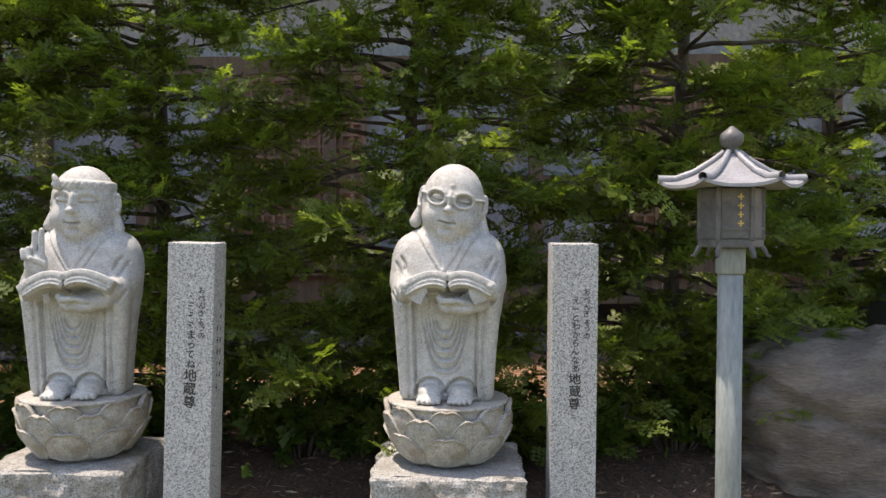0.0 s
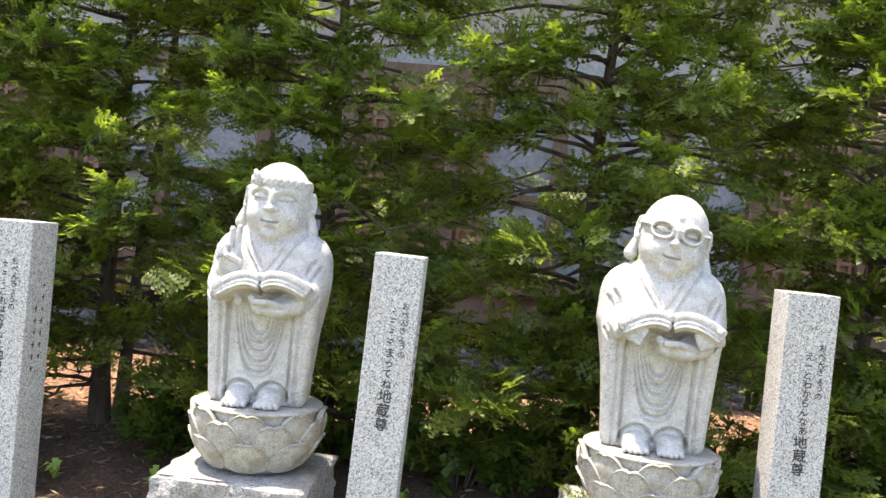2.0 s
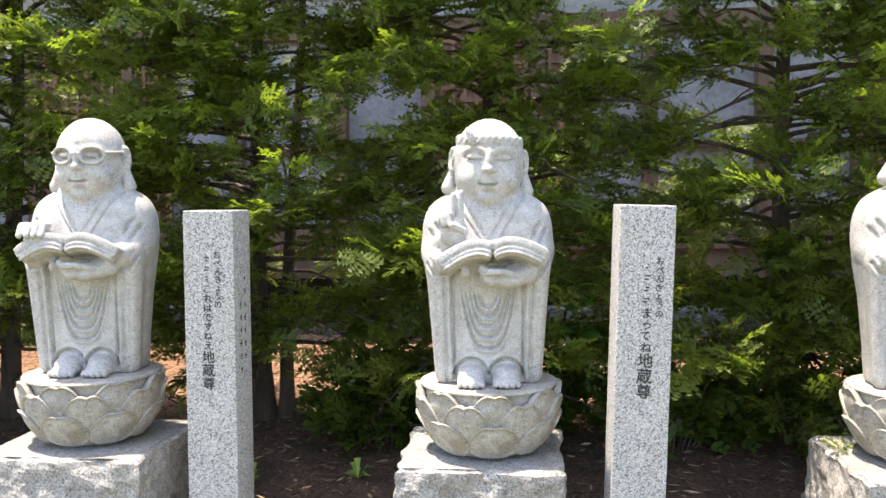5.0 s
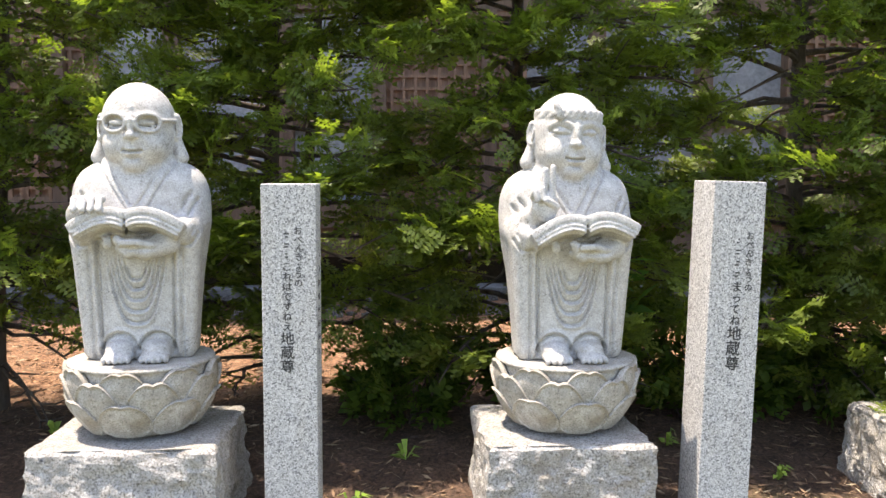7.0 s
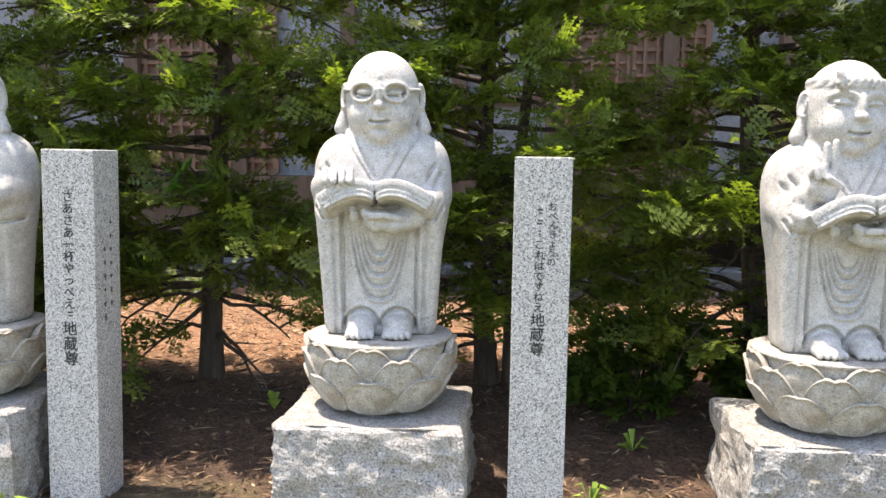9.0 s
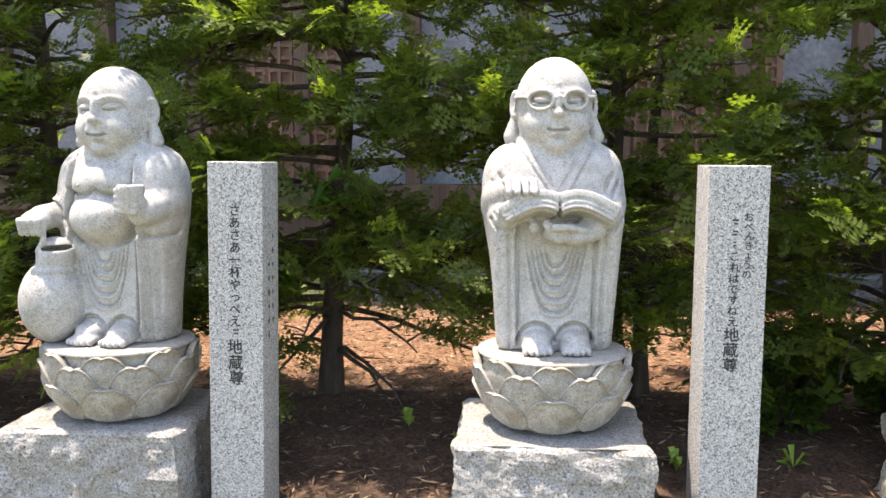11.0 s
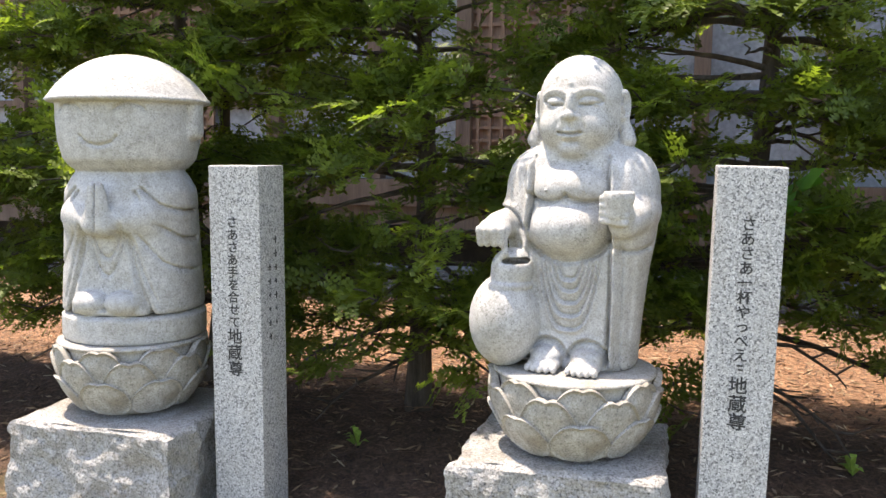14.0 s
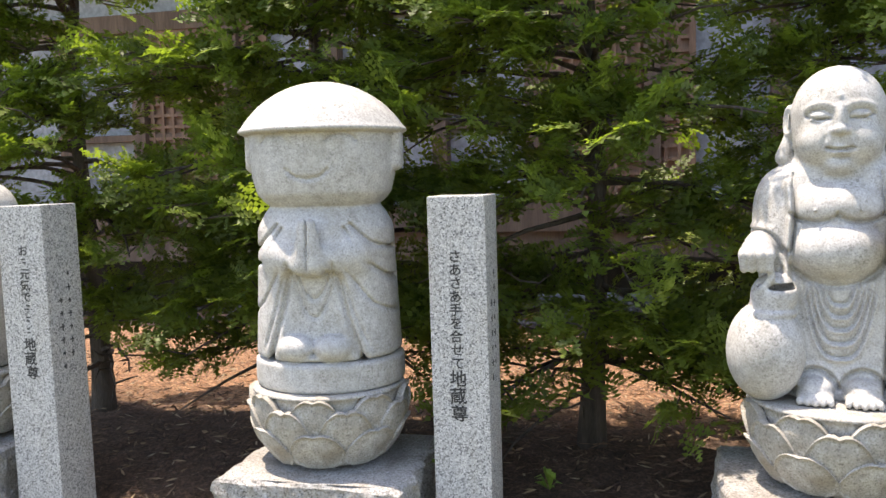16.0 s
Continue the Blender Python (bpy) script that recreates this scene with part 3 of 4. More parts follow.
def glasses(s, cx=0.0):
    cz = 0.699
    ring = [(math.copysign(abs(math.cos(a)) ** 0.88, math.cos(a)), math.copysign(abs(math.sin(a)) ** 0.88, math.sin(a))) for a in np.linspace(0, 2 * math.pi, 25)]
    for side in (-1, 1):
        def at(q):
            x = cx + side * 0.050 + 0.034 * q[0]
            return (x, -0.121 + 4.2 * (x - cx) ** 2, cz + 0.0255 * q[1])
        for a, b in zip(ring, ring[1:]):
            s.cap(at(a), at(b), 0.0054, 0.0054, 0.002)
        s.tube([(cx + side * 0.084, -0.090, cz + 0.008), (cx + side * 0.110, -0.050, cz + 0.011), (cx + side * 0.117, 0.0, cz + 0.012)], 0.0055, 0.002)
    s.tube([(cx - 0.016, -0.120, cz + 0.004), (cx, -0.124, cz + 0.007), (cx + 0.016, -0.120, cz + 0.004)], 0.0058, 0.002)


def collar(s):
    """Crossed robe edges cut as thin lines, and the elbow folds."""
    for line in ([(-0.118, 0.585), (-0.060, 0.50), (0.012, 0.40)], [(0.118, 0.585), (0.066, 0.50), (0.010, 0.40)]):
        s.relief(line, 0.0032, 0.0058, 0.02)
    s.relief([(0.076, 0.572), (0.044, 0.512), (-0.020, 0.42)], 0.0038, 0.0050, 0.02)
    s.relief([(-0.076, 0.572), (-0.044, 0.512), (-0.012, 0.465)], 0.0038, 0.0050, 0.02)
    for side in (-1, 1):
        s.relief([(side * 0.172, 0.505), (side * 0.150, 0.475), (side * 0.142, 0.440)], 0.0050, 0.0062, 0.02, taper=0.25)
        s.relief([(side * 0.192, 0.485), (side * 0.170, 0.452), (side * 0.160, 0.42)], 0.0050, 0.0056, 0.02, taper=0.25)


def book(s, cx=0.0, y=-0.165, z=0.405, half=0.152, lean=0.0):
    """An open book held level: two arched leaves, their page lines on the front edge."""
    n = 16

    def lift(t):
        return 0.020 * math.sin(math.pi * t ** 0.75) - 0.024 * t * t

    for side in (-1, 1):
        for i in range(n):
            t = (i + 0.5) / n
            slope = math.degrees(math.atan2(lift(t + 0.03) - lift(t - 0.03), 0.06 * half)) * side
            s.box((cx + side * half * t, y + 0.012 * t * t, z + lift(t) + lean * side * t), (half / n * 1.0, 0.055, 0.025), 0.003, 0.008, (-14, -slope, 0))
    for dz in (0.008, 0.021, 0.034):
        for side in (-1, 1):
            line = [(cx + side * half * i / n, z - 0.020 + dz + lift(i / n) + lean * side * i / n) for i in range(n + 1)]
            s.relief(line, 0.0036, 0.0028, y - 0.025)
    s.relief([(cx, z + 0.03), (cx, z - 0.05)], 0.0035, 0.0035, y + 0.03)
    s.box((cx, y - 0.035, z - 0.046), (0.022, 0.014, 0.009), 0.003, 0.004)


def hand_under(s, cx, y, z):
    """A hand cupped under the spine: a smooth palm and forearm, fingertips curled up, the thumb above."""
    s.ell((cx, y + 0.012, z + 0.002), (0.072, 0.040, 0.026), 0.012)
    s.cap((cx + 0.085, y + 0.030, z + 0.012), (cx + 0.020, y - 0.006, z - 0.004), 0.028, 0.026, 0.012)
    s.cap((cx - 0.030, y - 0.008, z - 0.004), (cx - 0.062, y - 0.012, z + 0.030), 0.021, 0.013, 0.010)
    s.cap((cx + 0.040, y - 0.016, z + 0.012), (cx - 0.002, y - 0.036, z + 0.024), 0.0120, 0.0100, 0.003)
    s.relief([(cx - 0.05, z + 0.006), (cx, z + 0.001), (cx + 0.05, z + 0.004)], 0.0035, 0.0030, y)


def sleeves(s):
    """Forearms that come forward under the book, with the sleeve mouths hanging down."""
    for side in (-1, 1):
        s.cap((side * 0.165, -0.01, 0.41), (side * 0.142, -0.105, 0.385), 0.048, 0.044, 0.02)
        s.cap((side * 0.160, -0.082, 0.36), (side * 0.148, -0.066, 0.03), 0.036, 0.024, 0.03)
        s.cap((side * 0.125, -0.105, 0.372), (side * 0.070, -0.140, 0.352), 0.026, 0.024, 0.012)
        s.relief(arc(side * 0.150, 0.385, 0.040, 0.044, 190, 350), 0.0045, 0.005, -0.02)
        s.relief([(side * 0.185, 0.40), (side * 0.172, 0.37), (side * 0.166, 0.33)], 0.005, 0.004, 0.0, taper=0.2)


def small_scene(name, sculpt, n, label, wide=0.99, tall=1.047):
    ob = new(name, sculpt.mesh(name, M_STATUE))
    ob.matrix_world = pose(STATUE_X[n], STATUE_Y[n], BLOCKS[n][4] + LOTUS_H * 1.06, 0, 0, STATUE_TURN[n]) @ Matrix.Diagonal((wide, 1.03, tall, 1))
    return tagged(ob, label, "statue", "row of stone statues")


def reader(n, spectacles, lean=0.0, headband=False, tilt=0.0):
    s = Sculpt((-0.26, -0.26, -0.01), (0.26, 0.19, 0.86), H if n < 5 else 0.009)
    robe(s)
    sleeves(s)
    legs_and_feet(s)
    collar(s)
    s.tilt = (radians(tilt), 0.0, 0.58)
    head(s)
    if spectacles:
        glasses(s)
    if headband:
        for i in range(48):
            a0, a1 = 2 * math.pi * i / 48, 2 * math.pi * (i + 1) / 48
            for zz in (0.746, 0.758):
                s.cap((0.098 * math.cos(a0), 0.005 + 0.103 * math.sin(a0), zz), (0.098 * math.cos(a1), 0.005 + 0.103 * math.sin(a1), zz), 0.0125, 0.0125, 0.004)
        for i in range(-5, 6):
            s.relief([(i * 0.021 - 0.010, 0.738), (i * 0.021 + 0.010, 0.766)], 0.0032, 0.0016, 0.02)
        s.ell((-0.062, -0.105, 0.760), (0.012, 0.014, 0.030), 0.004, (0, -25, 0))
        s.ell((-0.062, -0.105, 0.745), (0.020, 0.012, 0.012), 0.004, (0, 30, 0))
    s.tilt = None
    shift = (0.018, 0.014, -0.004, 0, 0, 0)[n]
    book(s, shift, lean=lean)
    hand_under(s, 0.03 + shift, -0.165, 0.335)
    if headband:
        s.cap((-0.165, -0.05, 0.40), (-0.110, -0.145, 0.47), 0.045, 0.030, 0.015)
        s.ell((-0.106, -0.158, 0.478), (0.043, 0.022, 0.046), 0.008)
        for dx, top in ((-0.004, 0.585), (0.020, 0.592)):
            s.cap((-0.106 + dx, -0.160, 0.50), (-0.102 + dx, -0.163, top), 0.0118, 0.0100, 0.0015)
        for dx, dz in ((-0.036, 0.0), (-0.018, 0.006)):
            s.cap((-0.106 + dx, -0.160, 0.505 + dz), (-0.104 + dx, -0.182, 0.522 + dz), 0.0115, 0.0110, 0.0015)
            s.cap((-0.104 + dx, -0.182, 0.522 + dz), (-0.100 + dx, -0.188, 0.498 + dz), 0.0108, 0.0095, 0.0015)
        s.cap((-0.072, -0.168, 0.478), (-0.112, -0.192, 0.497), 0.0120, 0.0098, 0.002)
    elif n == 2:
        s.cap((-0.175, -0.05, 0.43), (-0.115, -0.145, 0.465), 0.042, 0.032, 0.012)
        for k in range(4):
            s.cap((-0.152 + 0.024 * k, -0.160, 0.480), (-0.148 + 0.024 * k, -0.196, 0.480), 0.0122, 0.0116, 0.0015)
            s.cap((-0.148 + 0.024 * k, -0.196, 0.480), (-0.146 + 0.024 * k, -0.220, 0.452), 0.0114, 0.0100, 0.0015)
    else:
        for side in (-1, 1):
            for k in range(4):
                s.cap((shift + side * 0.150, -0.172, 0.374 + 0.010 * k), (shift + side * (0.098 - 0.006 * k), -0.196, 0.352 + 0.012 * k), 0.0105, 0.0095, 0.0015)
            s.cap((shift + side * 0.158, -0.150, 0.375), (shift + side * 0.150, -0.205, 0.408), 0.020, 0.011, 0.004)
    return s


small_scene("jizo_statue", reader(0, True, tilt=9), 0, "carved grey stone monk statue with spectacles reading a book")
small_scene("jizo_statue", reader(1, False, 0.010, True, tilt=3), 1, "carved grey stone monk statue in a headband, two fingers raised", tall=1.028)
small_scene("jizo_statue", reader(2, True), 2, "carved grey stone monk statue with spectacles, fingers on an open book")


def drinker():
    s = Sculpt((-0.31, -0.27, -0.01), (0.26, 0.19, 0.86), H)
    robe(s)
    legs_and_feet(s)
    s.box((0, -0.115, 0.44), (0.100, 0.040, 0.13), 0.02, 0.02, cut=True)
    s.ell((-0.01, -0.03, 0.475), (0.125, 0.105, 0.075), 0.02)
    s.ell((-0.01, -0.055, 0.375), (0.118, 0.105, 0.082), 0.012)
    s.relief(arc(-0.01, 0.375, 0.122, 0.090, 180, 360, 20), 0.006, 0.007, -0.03)
    s.relief([(-0.125, 0.54), (-0.118, 0.46), (-0.125, 0.38)], 0.007, -0.008, 0.02)
    s.relief([(0.105, 0.54), (0.115, 0.46), (0.118, 0.36), (0.122, 0.2), (0.115, 0.02)], 0.007, -0.006, 0.02)
    for cx in (-0.062, 0.046):
        s.relief(arc(cx, 0.468, 0.056, 0.024, 195, 345), 0.0055, 0.0085, -0.05)
        s.ell((cx, -0.132, 0.472), (0.004, 0.006, 0.004), 0.002)
    s.relief([(-0.112, 0.56), (-0.106, 0.46), (-0.114, 0.37)], 0.004, 0.007, 0.02)
    s.relief([(0.092, 0.56), (0.102, 0.46), (0.106, 0.36), (0.110, 0.2), (0.104, 0.02)], 0.004, 0.006, 0.02)
    head(s, -0.005, wide=0.116)
    s.cap((0.175, -0.01, 0.42), (0.150, -0.125, 0.395), 0.048, 0.040, 0.015)
    s.ell((0.140, -0.155, 0.425), (0.042, 0.034, 0.038), 0.010)
    for i in range(4):
        s.cap((0.165, -0.180, 0.400 + 0.018 * i), (0.105, -0.178, 0.405 + 0.018 * i), 0.0105, 0.0100, 0.005)
    s.cap((0.142, -0.166, 0.425), (0.144, -0.166, 0.462), 0.032, 0.040, 0.002)
    s.box((0.144, -0.166, 0.515), (0.05, 0.05, 0.038), 0.002, 0.002, cut=True)
    s.ell((0.144, -0.166, 0.482), (0.033, 0.033, 0.020), 0.002, cut=True)
    s.relief(arc(0.16, 0.36, 0.06, 0.04, 200, 340), 0.005, 0.006, 0.0)
    s.cap((-0.180, -0.02, 0.40), (-0.195, -0.12, 0.375), 0.045, 0.040, 0.015)
    s.ell((-0.196, -0.150, 0.366), (0.046, 0.040, 0.034), 0.010)
    for i in range(4):
        s.cap((-0.227 + 0.0205 * i, -0.180 - 0.003 * (i % 3), 0.368), (-0.225 + 0.0195 * i, -0.176, 0.334), 0.0125, 0.0105, 0.0018)
    s.relief(arc(-0.196, 0.36, 0.058, 0.060, 10, 190), 0.006, 0.007, 0.0)
    s.tube([(-0.165, -0.16, 0.36), (-0.160, -0.165, 0.31), (-0.185, -0.16, 0.28)], 0.009, 0.004)
    s.ell((-0.175, -0.115, 0.125), (0.098, 0.100, 0.125), 0.010)
    s.cap((-0.165, -0.118, 0.215), (-0.155, -0.118, 0.262), 0.052, 0.058, 0.006)
    s.ell((-0.152, -0.122, 0.285), (0.048, 0.048, 0.018), 0.004, cut=True)
    for i in range(24):
        a0, a1 = 2 * math.pi * i / 24, 2 * math.pi * (i + 1) / 24
        s.cap((-0.164 + 0.058 * math.cos(a0), -0.118 + 0.058 * math.sin(a0), 0.222), (-0.164 + 0.058 * math.cos(a1), -0.118 + 0.058 * math.sin(a1), 0.222), 0.0085, 0.0085, 0.003)
    return s


small_scene("jizo_statue", drinker(), 3, "carved grey stone bare-bellied monk statue holding a cup and a jug", tall=1.03)


def praying():
    s = Sculpt((-0.28, -0.27, -0.01), (0.28, 0.27, 0.92), 0.0052)
    s.loft([(0.0, 0.212, 0.205, 0, 0), (0.085, 0.212, 0.205, 0, 0)], 0.004, 2.0)
    s.loft([(0.08, 0.205, 0.195, 0, 0), (0.22, 0.198, 0.185, 0, 0), (0.36, 0.192, 0.175, 0, 0), (0.43, 0.190, 0.172, 0, 0), (0.475, 0.165, 0.150, 0, 0), (0.50, 0.14, 0.13, 0, 0)], 0.006, 2.2)
    s.relief([(-0.21, 0.082), (0.21, 0.082)], 0.004, 0.003, 0.3)
    s.box((0.0, -0.19, 0.225), (0.085, 0.030, 0.125), 0.02, 0.01, cut=True)
    for side in (-1, 1):
        s.relief([(side * 0.055, 0.36), (side * 0.085, 0.22), (side * 0.125, 0.09)], 0.008, 0.010, 0.0)
        s.relief([(side * 0.085, 0.43), (side * 0.14, 0.34), (side * 0.21, 0.27 if side > 0 else 0.33)], 0.0045, 0.009, 0.03)
        s.relief([(side * 0.10, 0.44), (side * 0.15, 0.39), (side * 0.21, 0.36)], 0.0045, 0.009, 0.03)
        s.relief([(side * 0.050, 0.40), (side * 0.095, 0.315), (side * 0.150, 0.235), (side * 0.21, 0.19)], 0.0036, 0.0062, 0.03, taper=0.1)
        s.relief([(side * 0.075, 0.33), (side * 0.105, 0.22), (side * 0.150, 0.10)], 0.0040, 0.0050, 0.0, taper=0.15)
        s.ell((side * 0.05, -0.165, 0.118), (0.052, 0.05, 0.036), 0.006)
        s.cap((side * 0.10, -0.125, 0.36), (side * 0.022, -0.185, 0.345), 0.050, 0.032, 0.03)
        s.cap((side * 0.017, -0.200, 0.340), (side * 0.010, -0.206, 0.445), 0.028, 0.014, 0.012)
    s.relief([(0.0, 0.48), (0.0, 0.33)], 0.003, 0.005, -0.19)
    s.relief(bow(0.0, 0.32, 0.245, 0.045), 0.0045, 0.007, 0.0)
    s.relief(bow(0.0, 0.34, 0.195, 0.062), 0.005, 0.006, 0.0)
    s.loft([(0.485, 0.155, 0.15, 0, 0), (0.52, 0.185, 0.18, 0, 0), (0.57, 0.198, 0.19, 0, 0), (0.63, 0.202, 0.195, 0, 0), (0.70, 0.202, 0.195, 0, 0)], 0.004, 2.3)
    s.relief(arc(0.0, 0.596, 0.058, 0.038, 198, 342), 0.0036, 0.007, 0.0)
    for side in (-1, 1):
        s.relief(arc(side * 0.090, 0.645, 0.040, 0.030, 20, 160), 0.004, 0.006, 0.0)
        s.box((side * 0.202, 0.0, 0.635), (0.022, 0.036, 0.058), 0.02, 0.008)
    x, y, z = np.meshgrid(*s.ax, indexing="ij", sparse=True)
    rr = np.sqrt(x * x + y * y)
    dome = np.sqrt(rr ** 2 + (z - 0.548) ** 2) - 0.272
    brim = 0.688 - z
    s.put(tuple(slice(None) for _ in range(3)), np.maximum(np.maximum(dome * 0.8, brim), rr - 0.238), 0.002)
    s.loft([(0.678, 0.238, 0.238, 0, 0), (0.696, 0.238, 0.238, 0, 0)], 0.003, 2.0)
    return s


small_scene("jizo_statue", praying(), 4, "round stone jizo statue in a domed hat with joined palms", 1.045, 1.075)
small_scene("jizo_statue", reader(5, False), 5, "carved grey stone monk statue reading a book")

# ---- inscribed granite pillars ----
PILLARS = [  # right front edge at the foot, front y, top z, lean, turn
    (0.455, 3.035, 1.10, 0.4, 0), (-0.905, 2.945, 1.105, 1.8, 2), (-2.225, 2.985, 1.10, 0.3, 0), (-3.640, 3.015, 1.11, 0.9, 0),
    (-5.035, 3.070, 1.093, -0.3, 0), (-6.39, 3.03, 1.09, -0.8, 0)]
WIDE = 0.162


def build_pillar(n, xr, y, top, lean, turn):
    base = new("stone_pillar")
    base.matrix_world = pose(xr - WIDE / 2, y, 0, 0, lean, turn)
    body = part("shaft", box_bm(-WIDE / 2, WIDE / 2, 0, WIDE, -0.1, top, 0.004), M_PILLAR, base)
    return tagged(base, "square speckled granite pillar with brushed black writing", "pillar", "inscribed pillars")


PILLAR_OBS = [build_pillar(n, *row) for n, row in enumerate(PILLARS)]


# ---- hedge trees ----
def fan_template(rng, length=0.105, shoots=7, needles=4):
    """A flat fan: shoots on both sides of a twig along +x, each a narrow feather of short needles."""
    vs, fs = [], []

    def feather(o, a, L, wide):
        n, k = needles, len(vs)
        d, sag = np.array((math.cos(a), math.sin(a), rng.uniform(-0.25, 0.30))), rng.uniform(-0.2, 0.05)
        for i in range(n + 1):
            vs.append(o + d * L * i / n + np.array((0, 0, sag * L * (i / n) ** 2)))
        for i in range(n):
            for side in (-1, 1):
                w = wide * (1.0 - 0.45 * (i / n) ** 2) * rng.uniform(0.75, 1.2)
                b = a + side * radians(rng.uniform(42, 62))
                vs.append(vs[k + i] + np.array((w * math.cos(b), w * math.sin(b), rng.uniform(-0.15, 0.35) * w)))
                fs.append((k + i, k + i + 1, len(vs) - 1) if side > 0 else (k + i + 1, k + i, len(vs) - 1))
        vs.append(vs[k + n] + d * 0.016)
        fs.append((k + n - 1, k + n, len(vs) - 1))

    for i in range(shoots):
        t = (i + 0.6) / (shoots + 1)
        side = 1 if i % 2 else -1
        feather(np.array((length * t, 0.0, 0.004 * math.sin(math.pi * t))), side * radians(rng.uniform(34, 58)), 0.060 * (1.1 - 0.55 * t) * rng.uniform(0.75, 1.2), 0.0175)
    feather(np.array((length * 0.85, 0.0, 0.0)), radians(rng.uniform(-10, 10)), 0.045, 0.016)
    return np.array(vs), np.array(fs)


def leaf_template(rng, n=3, length=0.09, width=0.085, fat=0.30):
    """A twig with a few broad pointed leaves."""
    vs, fs = [], []
    for i in range(n):
        for side in (-1, 1):
            L = width * rng.uniform(0.5, 1.0)
            a = side * radians(rng.uniform(25, 70))
            x0 = (i + 0.5) / n * length
            tip = np.array((x0 + L * math.cos(a), L * math.sin(a), rng.uniform(-0.3, 0.3) * L))
            wv = np.array((-math.sin(a), math.cos(a), 0)) * L * fat
            mid = np.array((x0, 0, 0)) * 0.5 + tip * 0.5 + np.array((0, 0, 0.006))
            k = len(vs)
            vs += [np.array((x0, 0, 0)), mid - wv, tip, mid + wv]
            fs += [(k, k + 1, k + 2), (k, k + 2, k + 3)]
    return np.array(vs), np.array(fs)


FANS = [fan_template(random.Random(40 + i)) for i in range(8)]
LEAFY = [leaf_template(random.Random(60 + i), 3, 0.08, 0.058, 0.34) for i in range(4)]
BROAD = [leaf_template(random.Random(80 + i), 2, 0.10, 0.16, 0.30) for i in range(3)]


def place_sprays(rng, points, dirs, scale, name, material, templates, tilt=0.5):
    """Many copies of a few templates, each turned along its twig, as one mesh."""
    n = len(points)
    d = dirs / (np.linalg.norm(dirs, axis=1)[:, None] + 1e-9)
    up = np.array((0, -0.35, 1.0)) + rng.normal(0, tilt, (n, 3))
    v = np.cross(up, d)
    v /= np.linalg.norm(v, axis=1)[:, None] + 1e-9
    w = np.cross(d, v)
    pick = rng.integers(0, len(templates), n)
    pieces = []
    for k, (tv, tf) in enumerate(templates):
        sel = np.where(pick == k)[0]
        if not len(sel):
            continue
        B = np.stack([d[sel], v[sel], w[sel]], 1) * scale[sel][:, None, None]
        verts = (np.einsum("vk,nkc->nvc", tv, B) + points[sel][:, None]).reshape(-1, 3)
        faces = (tf[None] + (np.arange(len(sel)) * len(tv))[:, None, None]).reshape(-1, 3)
        pieces.append((verts, faces))
    return mesh_arrays(name, *join_arrays(pieces), material)


